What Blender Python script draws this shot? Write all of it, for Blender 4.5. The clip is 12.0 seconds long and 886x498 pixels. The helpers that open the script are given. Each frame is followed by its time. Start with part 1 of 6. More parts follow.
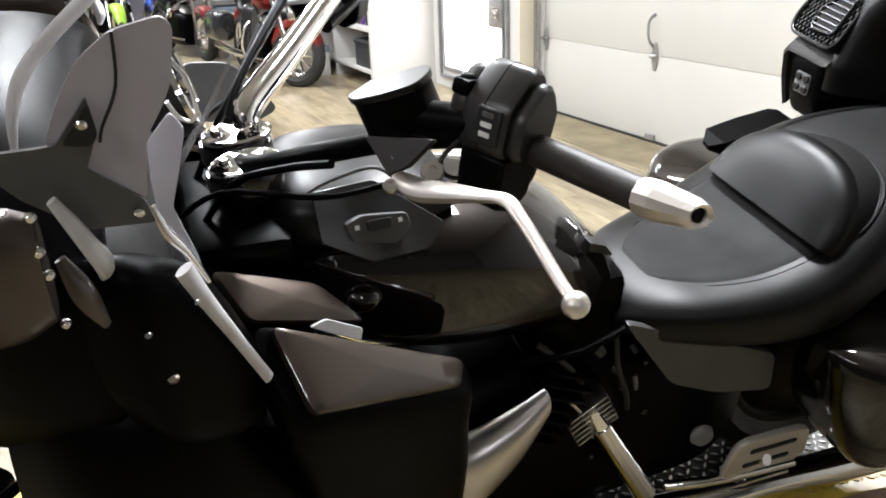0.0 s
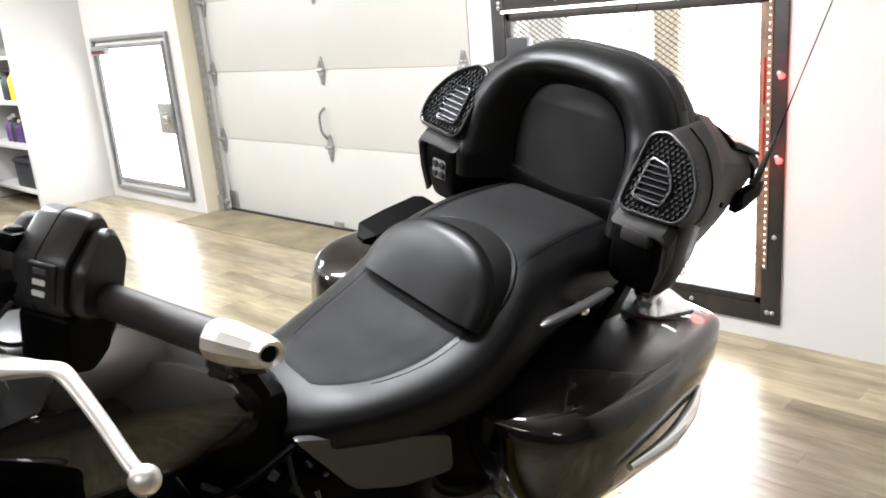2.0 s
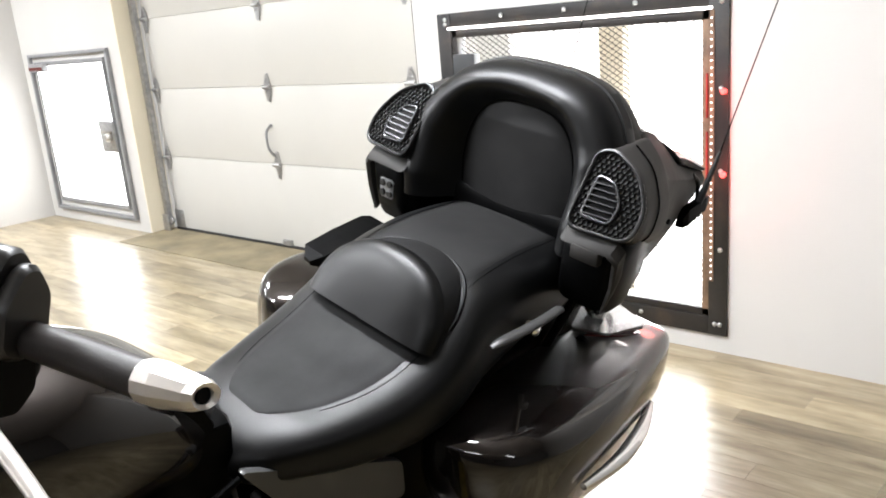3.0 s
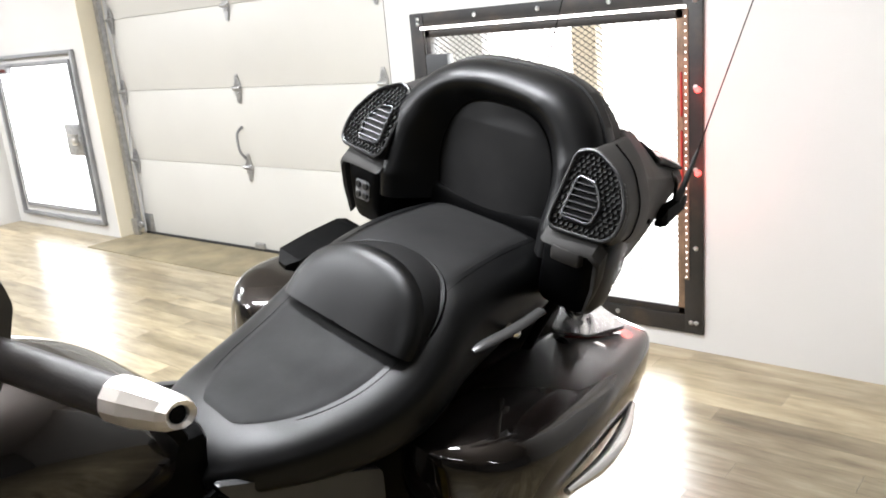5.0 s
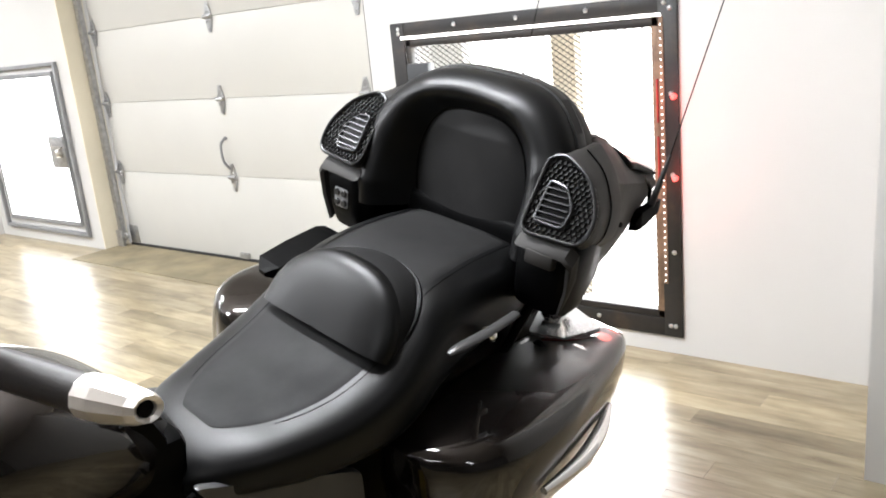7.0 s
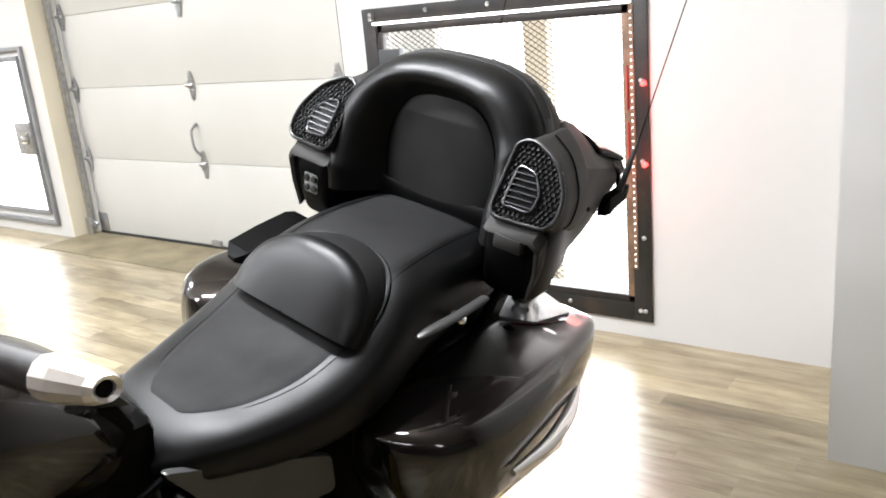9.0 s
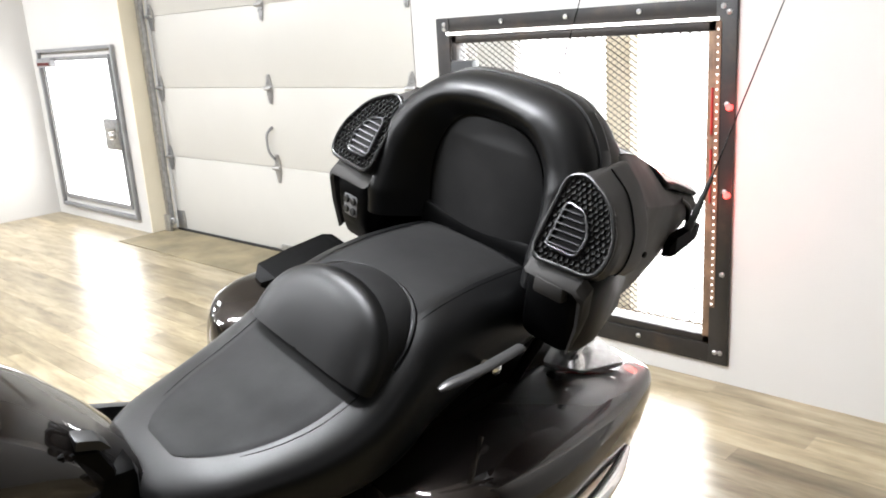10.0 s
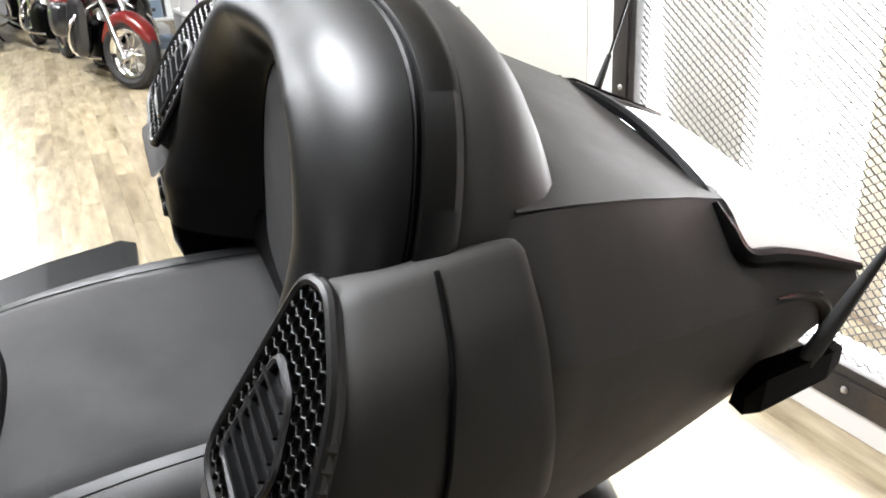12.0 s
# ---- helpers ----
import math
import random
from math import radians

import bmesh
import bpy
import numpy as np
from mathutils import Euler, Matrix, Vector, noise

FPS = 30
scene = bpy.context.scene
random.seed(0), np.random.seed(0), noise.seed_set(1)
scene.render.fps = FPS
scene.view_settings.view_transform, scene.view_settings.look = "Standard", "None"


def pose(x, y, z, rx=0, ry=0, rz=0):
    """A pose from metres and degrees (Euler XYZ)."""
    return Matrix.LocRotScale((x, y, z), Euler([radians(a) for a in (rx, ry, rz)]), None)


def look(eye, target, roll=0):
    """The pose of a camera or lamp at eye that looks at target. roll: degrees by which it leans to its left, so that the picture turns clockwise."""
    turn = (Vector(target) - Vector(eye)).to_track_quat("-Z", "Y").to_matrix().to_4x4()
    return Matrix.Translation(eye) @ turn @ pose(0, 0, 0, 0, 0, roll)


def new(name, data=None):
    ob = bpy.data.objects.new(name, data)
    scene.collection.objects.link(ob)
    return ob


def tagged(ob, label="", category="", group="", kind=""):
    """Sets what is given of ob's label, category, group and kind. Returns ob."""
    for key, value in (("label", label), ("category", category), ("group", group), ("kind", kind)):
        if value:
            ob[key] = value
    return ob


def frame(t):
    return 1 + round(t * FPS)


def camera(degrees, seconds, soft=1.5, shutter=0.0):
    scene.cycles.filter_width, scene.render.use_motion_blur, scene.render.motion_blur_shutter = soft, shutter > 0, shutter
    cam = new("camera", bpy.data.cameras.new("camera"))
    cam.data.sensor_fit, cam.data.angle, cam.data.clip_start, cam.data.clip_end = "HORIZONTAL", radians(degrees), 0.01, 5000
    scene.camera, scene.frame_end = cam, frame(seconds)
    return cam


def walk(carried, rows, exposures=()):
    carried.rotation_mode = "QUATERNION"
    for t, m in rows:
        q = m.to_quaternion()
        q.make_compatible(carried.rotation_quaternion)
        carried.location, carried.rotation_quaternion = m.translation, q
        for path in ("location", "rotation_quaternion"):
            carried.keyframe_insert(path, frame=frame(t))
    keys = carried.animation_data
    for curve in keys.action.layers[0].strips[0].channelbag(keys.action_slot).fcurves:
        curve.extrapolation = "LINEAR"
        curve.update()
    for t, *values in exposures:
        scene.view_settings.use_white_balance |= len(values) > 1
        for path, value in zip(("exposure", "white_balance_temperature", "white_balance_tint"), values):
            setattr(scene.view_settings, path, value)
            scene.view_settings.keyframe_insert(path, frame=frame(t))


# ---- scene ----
cam = camera(57.0, 12.0, soft=1.9)
PATH = [
    (0, (0.99, 0.903, 1.322), (-0.719, 1.66, 0.609), -2.2),
    (0.5, (0.989, 0.967, 1.324), (-0.601, 1.979, 0.652), -3.4),
    (1, (0.996, 1.009, 1.326), (-0.488, 2.196, 0.703), -4.0),
    (1.5, (1.011, 1.03, 1.333), (-0.405, 2.316, 0.747), -4.4),
    (2, (1.014, 1.046, 1.342), (-0.355, 2.396, 0.792), -4.9),
    (2.5, (1.009, 1.063, 1.348), (-0.31, 2.468, 0.814), -5.6),
    (3, (1.001, 1.071, 1.348), (-0.286, 2.509, 0.821), -4.9),
    (3.5, (0.99, 1.078, 1.348), (-0.274, 2.538, 0.826), -4.7),
    (5.5, (0.97, 1.088, 1.342), (-0.262, 2.571, 0.809), -5.0),
    (6, (0.975, 1.083, 1.341), (-0.258, 2.564, 0.805), -4.6),
    (6.5, (0.991, 1.079, 1.342), (-0.234, 2.572, 0.821), -4.6),
    (7, (1.01, 1.079, 1.342), (-0.205, 2.582, 0.83), -5.5),
    (9, (1.024, 1.08, 1.336), (-0.14, 2.612, 0.79), -5.2),
    (9.5, (1.002, 1.119, 1.323), (-0.131, 2.65, 0.711), -6.2),
    (9.8, (1.006, 1.228, 1.33), (-0.279, 2.67, 0.81), -6.9),
    (10, (0.998, 1.273, 1.348), (-0.329, 2.677, 0.831), -3.6),
    (10.2, (0.985, 1.378, 1.342), (-0.371, 2.739, 0.786), -3.9),
    (10.5, (0.911, 1.522, 1.32), (-0.469, 2.846, 0.735), -5.3),
    (10.8, (0.805, 1.701, 1.331), (-0.585, 3.024, 0.77), -5.4),
    (11, (0.776, 1.803, 1.336), (-0.655, 3.074, 0.756), -9.3),
    (11.2, (0.772, 1.92, 1.327), (-0.725, 3.094, 0.709), -8.6),
    (11.5, (0.759, 2.117, 1.336), (-0.859, 3.078, 0.658), -5.3),
    (11.7, (0.736, 2.223, 1.325), (-0.928, 3.061, 0.596), -5.2),
    (12, (0.642, 2.403, 1.294), (-1.046, 3.153, 0.528), -3.4),
]
EXPOSURES = [(0, 0.96), (1.5, 0.98), (7.0, 0.94), (9.5, 0.98), (10.8, 1.1), (11.5, 1.28), (12, 1.24)]
walk(cam, [(t, look(eye, target, roll)) for t, eye, target, roll in PATH], EXPOSURES)

# ---- world and light ----
world = bpy.data.worlds.new("world")
scene.world = world
world.use_nodes = True
wn = world.node_tree.nodes
sky = wn.new("ShaderNodeTexSky")
sky.sky_type, sky.sun_disc = "NISHITA", False
sky.sun_elevation, sky.sun_rotation = radians(40), radians(20)
world.node_tree.links.new(sky.outputs[0], wn["Background"].inputs[0])
wn["Background"].inputs[1].default_value = 0.12


def area_lamp(name, m, sx, sy, watts, colour=(1, 1, 1)):
    data = bpy.data.lights.new(name, "AREA")
    data.shape, data.size, data.size_y, data.energy, data.color = "RECTANGLE", sx, sy, watts, colour
    ob = new(name, data)
    ob.matrix_world = m
    return ob


# the last two rows are unseen lamps added to brighten the near side
LAMP_ROWS = [(-0.7, 2.2), (-2.0, 1.2), (-3.6, 0.2), (-3.6, 2.6), (-5.9, 0.4), (-5.9, 2.3), (-8.6, 1.2), (-11.5, 1.0), (0.9, -0.9), (3.3, 0.7)]
CEILING = 2.9
for lx, ly in LAMP_ROWS:
    area_lamp("tube_lamp", pose(lx, ly, CEILING - 0.13, 0, 0, 0), 1.25, 0.22, {(-3.6, 2.6): 12, (-3.6, 0.2): 58, (-2.0, 1.2): 56, (-0.7, 2.2): 80, (0.9, -0.9): 17, (3.3, 0.7): 8, (-8.6, 1.2): 80, (-11.5, 1.0): 80}.get((lx, ly), 56), (0.95, 0.975, 1.02))
# red marker lamps on the window frame
for z_ in (0.725, 1.033):
    red = bpy.data.lights.new("marker_lamp", "POINT")
    red.energy, red.color, red.shadow_soft_size = 0.6, (1.0, 0.10, 0.07), 0.05
    new("marker_lamp", red).location = (-0.17, 3.88, z_)
# daylight in the mesh window's opening
area_lamp("window_daylight", look((-0.865, 4.2, 0.73), (-0.865, 0, 0.37)), 1.2, 1.15, 56, (0.97, 0.985, 1.0))


# ---- materials ----
def mat(name, colour, rough=0.5, metal=0.0, spec=0.5, coat=0.0):
    m = bpy.data.materials.new(name)
    m.use_nodes = True
    b = m.node_tree.nodes["Principled BSDF"]
    b.inputs["Base Color"].default_value = (*colour, 1)
    b.inputs["Roughness"].default_value = rough
    b.inputs["Metallic"].default_value = metal
    b.inputs["Specular IOR Level"].default_value = spec
    b.inputs["Coat Weight"].default_value = coat
    b.inputs["Coat Roughness"].default_value = 0.04
    return m


def node(m, kind, **ins):
    n = m.node_tree.nodes.new(kind)
    for key, value in ins.items():
        n.inputs[key.replace("_", " ")].default_value = value
    return n


def bsdf(m):
    return m.node_tree.nodes["Principled BSDF"]


def tie(m, a, b):
    m.node_tree.links.new(a, b)


def coords(m, scale=(1, 1, 1), kind="Object"):
    c = m.node_tree.nodes.new("ShaderNodeTexCoord")
    mp = m.node_tree.nodes.new("ShaderNodeMapping")
    mp.inputs["Scale"].default_value = scale
    tie(m, c.outputs[kind], mp.inputs[0])
    return mp.outputs[0]


def ramp(m, fac, stops):
    r = m.node_tree.nodes.new("ShaderNodeValToRGB")
    while len(r.color_ramp.elements) < len(stops):
        r.color_ramp.elements.new(0.5)
    for e, (p, c) in zip(r.color_ramp.elements, stops):
        e.position, e.color = p, (*c, 1)
    tie(m, fac, r.inputs[0])
    return r.outputs[0]


def noise_tex(m, scale, detail=4, rough=0.55, vec=None):
    n = node(m, "ShaderNodeTexNoise", Scale=scale, Detail=detail, Roughness=rough)
    tie(m, vec if vec is not None else coords(m), n.inputs["Vector"])
    return n.outputs[0]


def bump(m, height, strength, distance):
    b = node(m, "ShaderNodeBump", Strength=strength, Distance=distance)
    tie(m, height, b.inputs["Height"])
    tie(m, b.outputs[0], bsdf(m).inputs["Normal"])


def rough_from(m, fac, lo, hi):
    r = node(m, "ShaderNodeMapRange")
    r.inputs["To Min"].default_value, r.inputs["To Max"].default_value = lo, hi
    tie(m, fac, r.inputs[0])
    tie(m, r.outputs[0], bsdf(m).inputs["Roughness"])


def worn(name, colour, rough, spread=0.12, scale=3.0, grain=120.0, relief=0.1, depth=0.0008, **kw):
    """A surface with blotches, fine grain and slightly uneven gloss."""
    m = mat(name, colour, rough, **kw)
    blot = noise_tex(m, scale, 5)
    lo = tuple(c * (1 - spread) for c in colour)
    hi = tuple(min(1, c * (1 + spread)) for c in colour)
    tie(m, ramp(m, blot, [(0.3, lo), (0.7, hi)]), bsdf(m).inputs["Base Color"])
    rough_from(m, noise_tex(m, scale * 2.3, 3), rough * 0.85, min(1, rough * 1.2))
    if relief:
        bump(m, noise_tex(m, grain, 2), relief, depth)
    return m


def leather(name, colour, rough, spec, sheen):
    m = mat(name, colour, rough, spec=spec)
    bsdf(m).inputs["Sheen Weight"].default_value = sheen
    bsdf(m).inputs["Sheen Roughness"].default_value = 0.35
    vor = node(m, "ShaderNodeTexVoronoi", Scale=420.0)
    vor.feature = "DISTANCE_TO_EDGE"
    tie(m, coords(m), vor.inputs["Vector"])
    soft = noise_tex(m, 9.0, 4)
    tie(m, ramp(m, soft, [(0.25, tuple(c * 0.6 for c in colour)), (0.5, colour), (0.8, tuple(c * 1.9 for c in colour))]), bsdf(m).inputs["Base Color"])
    rough_from(m, noise_tex(m, 14.0, 3), rough * 0.82, rough * 1.2)
    bump(m, vor.outputs[0], 0.12, 0.0006)
    return m


VINYL = leather("black_vinyl", (0.0012, 0.0012, 0.0013), 0.40, 0.25, 0.0)
SUEDE = leather("black_grippy_vinyl", (0.0052, 0.0050, 0.0050), 0.66, 0.20, 0.012)
SATIN = worn("satin_black_plastic", (0.0020, 0.0019, 0.0018), 0.34, 0.15, 6, 260, 0.05, spec=0.32)
SHELL = worn("matt_black_trunk_paint", (0.024, 0.0222, 0.0205), 0.58, 0.2, 6, 260, 0.08, spec=0.22)
PALE = worn("pale_grey_plastic", (0.58, 0.57, 0.57), 0.38, 0.15, 18, 200, 0.1)
PALE_WALL = worn("pale_grey_wall_paint", (0.50, 0.495, 0.485), 0.7, 0.1, 2, 90, 0.1)
DARK_CHROME = worn("dark_chrome", (0.065, 0.065, 0.067), 0.34, 0.1, 12, 200, 0, metal=1.0)
HOUSING = worn("black_brown_switch_plastic", (0.012, 0.0108, 0.0100), 0.38, 0.15, 8, 260, 0.06, spec=0.6)
COVER = worn("satin_charcoal_plastic", (0.050, 0.050, 0.051), 0.33, 0.15, 6, 260, 0.05)
PANEL_DARK = worn("dark_charcoal_plastic", (0.034, 0.033, 0.033), 0.36, 0.15, 6, 260, 0.05)
PLATE_GREY = worn("grey_switch_plastic", (0.085, 0.084, 0.085), 0.4, 0.12, 8, 260, 0.05)
MATTE = worn("matte_black_plastic", (0.006, 0.006, 0.006), 0.5, 0.2, 8, 300, 0.1)
# near-black, low gloss; also carries painted shade on fairings, fender, gaps and creases
DARK = worn("black_paint_and_shade", (0.0010, 0.0010, 0.0011), 0.38, 0.3, 9, 200, 0.1, spec=0.055)
RUBBER = worn("black_rubber", (0.008, 0.0078, 0.0078), 0.65, 0.2, 12, 220, 0.2)
GRIP = worn("dark_brown_grip_rubber", (0.016, 0.0125, 0.011), 0.5, 0.15, 20, 300, 0.25)
CHROME = worn("chrome", (0.82, 0.81, 0.80), 0.07, 0.05, 6, 80, 0, metal=1.0)
LEVER = worn("satin_alloy_lever", (0.86, 0.81, 0.76), 0.42, 0.05, 12, 300, 0.04, metal=1.0)
ALLOY = worn("pale_cast_alloy", (0.62, 0.58, 0.51), 0.36, 0.08, 12, 200, 0.08, metal=0.3)
STEEL = worn("brushed_alloy", (0.56, 0.54, 0.51), 0.33, 0.1, 12, 300, 0.06, metal=1.0)
ZINC = worn("galvanised_steel", (0.45, 0.45, 0.45), 0.38, 0.2, 30, 300, 0.08, metal=0.9)


def gloss_paint(name, colour, flake, metal=0.0):
    m = mat(name, colour, 0.42, metal=metal, spec=0.15, coat=1.0)
    fl = node(m, "ShaderNodeTexVoronoi", Scale=900.0)
    tie(m, coords(m), fl.inputs["Vector"])
    tie(m, ramp(m, fl.outputs["Distance"], [(0.0, flake), (0.25, colour)]), bsdf(m).inputs["Base Color"])
    bump(m, noise_tex(m, 35.0, 2), 0.01, 0.001)
    return m


PAINT = gloss_paint("gloss_black_metallic_paint", (0.010, 0.0077, 0.0066), (0.040, 0.031, 0.026), 0.75)
for m_ in (PAINT,):
    bsdf(m_).inputs["Coat IOR"].default_value = 1.6
    bsdf(m_).inputs["Coat Roughness"].default_value = 0.02
# lighter copy of the black paint, with the room's brown reflection mixed in
LIT_PAINT = gloss_paint("gloss_black_paint_reflecting_brown", (0.060, 0.046, 0.038), (0.18, 0.138, 0.113), 0.6)
RED_PAINT = gloss_paint("deep_red_metallic_paint", (0.12, 0.008, 0.007), (0.26, 0.02, 0.015))


def glass(name, colour, rough=0.02, mix=0.5):
    """A thin tinted sheet: part clear, part gloss."""
    m = bpy.data.materials.new(name)
    m.use_nodes = True
    nt = m.node_tree
    out = nt.nodes["Material Output"]
    b = nt.nodes["Principled BSDF"]
    b.inputs["Base Color"].default_value = (*(c * 0.4 for c in colour), 1)
    b.inputs["Roughness"].default_value = rough
    t = nt.nodes.new("ShaderNodeBsdfTransparent")
    t.inputs[0].default_value = (*colour, 1)
    mx = nt.nodes.new("ShaderNodeMixShader")
    mx.inputs[0].default_value = mix
    nt.links.new(t.outputs[0], mx.inputs[1])
    nt.links.new(b.outputs[0], mx.inputs[2])
    nt.links.new(mx.outputs[0], out.inputs[0])
    return m


SMOKE = glass("smoked_acrylic", (0.66, 0.63, 0.66), 0.24, 0.68)
# pale lilac base puts the sheet's bright reflection into its colour
SMOKE.node_tree.nodes["Principled BSDF"].inputs["Base Color"].default_value = (0.50, 0.475, 0.50, 1)
PALE_SMOKE = glass("pale_translucent_acrylic", (0.80, 0.80, 0.84), 0.18, 0.5)
PALE_SMOKE.node_tree.nodes["Principled BSDF"].inputs["Base Color"].default_value = (0.62, 0.61, 0.64, 1)
GREY_SMOKE = glass("grey_smoked_acrylic", (0.20, 0.20, 0.20), 0.3, 0.9)
DARK_SMOKE = glass("dark_smoked_acrylic", (0.06, 0.06, 0.065), 0.08, 0.6)
REFLECTOR = mat("bright_lamp_reflector", (0.85, 0.85, 0.85), 0.18, 0.9)
RED_LENS = glass("red_lens", (0.30, 0.015, 0.012), 0.08, 0.7)
DARK_RED = glass("dark_red_lens", (0.12, 0.018, 0.018), 0.12, 0.8)
CLEAR_LENS = glass("clear_lens", (0.9, 0.9, 0.9), 0.04, 0.35)


def glow(name, colour, strength):
    m = mat(name, colour, 0.5)
    bsdf(m).inputs["Emission Color"].default_value = (*colour, 1)
    bsdf(m).inputs["Emission Strength"].default_value = strength
    return m


LED_WHITE = glow("white_led", (1.0, 0.95, 0.92), 6.0)
LED_DOT = glow("white_led_dot", (1.0, 0.93, 0.90), 2.2)
LED_RED = glow("red_led", (1.0, 0.10, 0.09), 1.4)
RED_GLOW = glow("dim_red_glow", (0.30, 0.035, 0.03), 0.12)
DAYLIGHT = glow("bright_day_outside", (1.0, 1.0, 1.0), 1.6)
FROSTED = glow("frosted_daylit_panel", (1.0, 1.0, 1.0), 3.0)
TUBE = glow("fluorescent_tube", (1.0, 0.985, 0.96), 5.0)

WALL = worn("white_wall_paint", (0.51, 0.498, 0.478), 0.6, 0.025, 1.4, 140, 0.12, 0.0015)
CREAM = worn("cream_post_paint", (0.66, 0.60, 0.47), 0.55, 0.06, 2, 90, 0.15, 0.002)
DOOR_WHITE = worn("white_garage_door_paint", (0.50, 0.488, 0.455), 0.42, 0.03, 1.6, 200, 0.2, 0.001)
# dark grey stands in for the unlit, unseen side of the shop
UNLIT_WALL = worn("unlit_wall_grey", (0.10, 0.099, 0.097), 0.7, 0.1, 2, 90, 0.1)
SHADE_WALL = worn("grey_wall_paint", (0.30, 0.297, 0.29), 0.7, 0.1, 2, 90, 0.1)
CEILING_PAINT = worn("warm_ceiling_paint", (0.36, 0.352, 0.34), 0.8, 0.03, 1, 90, 0.1)
GREY_FRAME = worn("grey_door_frame_paint", (0.20, 0.20, 0.205), 0.45, 0.2, 8, 200, 0.1)
YELLOW = worn("worn_yellow_plate_paint", (0.50, 0.36, 0.05), 0.45, 0.3, 10, 120, 0.2)
FARBLACK = worn("black_bike_paint", (0.015, 0.015, 0.016), 0.25, 0.2, 5, 100, 0.0, coat=0.5)
BLUE = worn("blue_paint", (0.02, 0.06, 0.35), 0.25, 0.1, 5, 100, 0.0, coat=0.6)
LIME = worn("lime_green_paint", (0.30, 0.55, 0.05), 0.3, 0.1, 5, 100, 0.0)
BOX_WHITE = worn("white_card", (0.72, 0.72, 0.70), 0.7, 0.06, 5, 100, 0.1)
BOX_BLUE = worn("blue_grey_card", (0.20, 0.26, 0.33), 0.6, 0.1, 5, 100, 0.1)
PURPLE = worn("purple_plastic", (0.10, 0.04, 0.18), 0.4, 0.2, 5, 100, 0.0)
YELLOW_BOX = worn("yellow_plastic", (0.65, 0.50, 0.04), 0.4, 0.1, 5, 100, 0.0)
DARK_BIN = worn("dark_grey_bin_plastic", (0.03, 0.032, 0.035), 0.5, 0.2, 5, 100, 0.1)

# rusty dark steel of the mesh window's frame
FRAME = mat("dark_rusty_steel", (0.018, 0.017, 0.0165), 0.45, metal=0.3)
tie(FRAME, ramp(FRAME, noise_tex(FRAME, 6.0, 7, 0.65), [(0.40, (0.014, 0.0135, 0.0135)), (0.56, (0.022, 0.019, 0.0175)), (0.74, (0.050, 0.034, 0.024))]), bsdf(FRAME).inputs["Base Color"])
bump(FRAME, noise_tex(FRAME, 90.0, 4), 0.25, 0.002)
RUST = worn("rusty_brown_steel", (0.15, 0.092, 0.055), 0.6, 0.5, 14, 120, 0.3, 0.002)

# wood-look floor plank; each piece differs by its own random value
PLANK = mat("oak_look_vinyl_plank", (0.36, 0.27, 0.16), 0.3, spec=0.7)
info = PLANK.node_tree.nodes.new("ShaderNodeObjectInfo")
geo = PLANK.node_tree.nodes.new("ShaderNodeNewGeometry")
pick = node(PLANK, "ShaderNodeMath")
pick.operation = "ADD"
tie(PLANK, info.outputs["Random"], pick.inputs[0])
tie(PLANK, geo.outputs["Random Per Island"], pick.inputs[1])
wrap = node(PLANK, "ShaderNodeMath")
wrap.operation = "FRACT"
tie(PLANK, pick.outputs[0], wrap.inputs[0])
shift = node(PLANK, "ShaderNodeVectorMath")
shift.operation = "ADD"
wide = node(PLANK, "ShaderNodeVectorMath")
wide.operation = "SCALE"
cx = node(PLANK, "ShaderNodeCombineXYZ")
tie(PLANK, wrap.outputs[0], cx.inputs[0])
tie(PLANK, wrap.outputs[0], cx.inputs[1])
tie(PLANK, cx.outputs[0], wide.inputs[0])
wide.inputs["Scale"].default_value = 37.0
tie(PLANK, geo.outputs["Position"], shift.inputs[0])
tie(PLANK, wide.outputs[0], shift.inputs[1])
stretch = PLANK.node_tree.nodes.new("ShaderNodeMapping")
stretch.inputs["Scale"].default_value = (3.0, 15.0, 1.0)
tie(PLANK, shift.outputs[0], stretch.inputs[0])
streak = noise_tex(PLANK, 1.0, 6, 0.6, stretch.outputs[0])
fine = PLANK.node_tree.nodes.new("ShaderNodeMapping")
fine.inputs["Scale"].default_value = (7.0, 160.0, 1.0)
tie(PLANK, shift.outputs[0], fine.inputs[0])
grain_tex = noise_tex(PLANK, 1.0, 4, 0.6, fine.outputs[0])
tone = ramp(PLANK, streak, [(0.27, (0.112, 0.084, 0.045)), (0.47, (0.252, 0.207, 0.130)), (0.73, (0.41, 0.352, 0.245))])
each = ramp(PLANK, wrap.outputs[0], [(0.0, (0.74, 0.72, 0.68)), (0.5, (1.0, 1.0, 1.0)), (1.0, (1.16, 1.15, 1.12))])
mul = PLANK.node_tree.nodes.new("ShaderNodeMix")
mul.data_type, mul.blend_type = "RGBA", "MULTIPLY"
mul.inputs[0].default_value = 1.0
tie(PLANK, tone, mul.inputs[6])
tie(PLANK, each, mul.inputs[7])
lined = PLANK.node_tree.nodes.new("ShaderNodeMix")
lined.data_type, lined.blend_type = "RGBA", "MULTIPLY"
lined.inputs[0].default_value = 0.4
tie(PLANK, mul.outputs[2], lined.inputs[6])
tie(PLANK, ramp(PLANK, grain_tex, [(0.3, (0.6, 0.58, 0.55)), (0.6, (1.0, 1.0, 1.0))]), lined.inputs[7])
tie(PLANK, lined.outputs[2], bsdf(PLANK).inputs["Base Color"])
rough_from(PLANK, grain_tex, 0.24, 0.36)
bump(PLANK, grain_tex, 0.06, 0.0008)
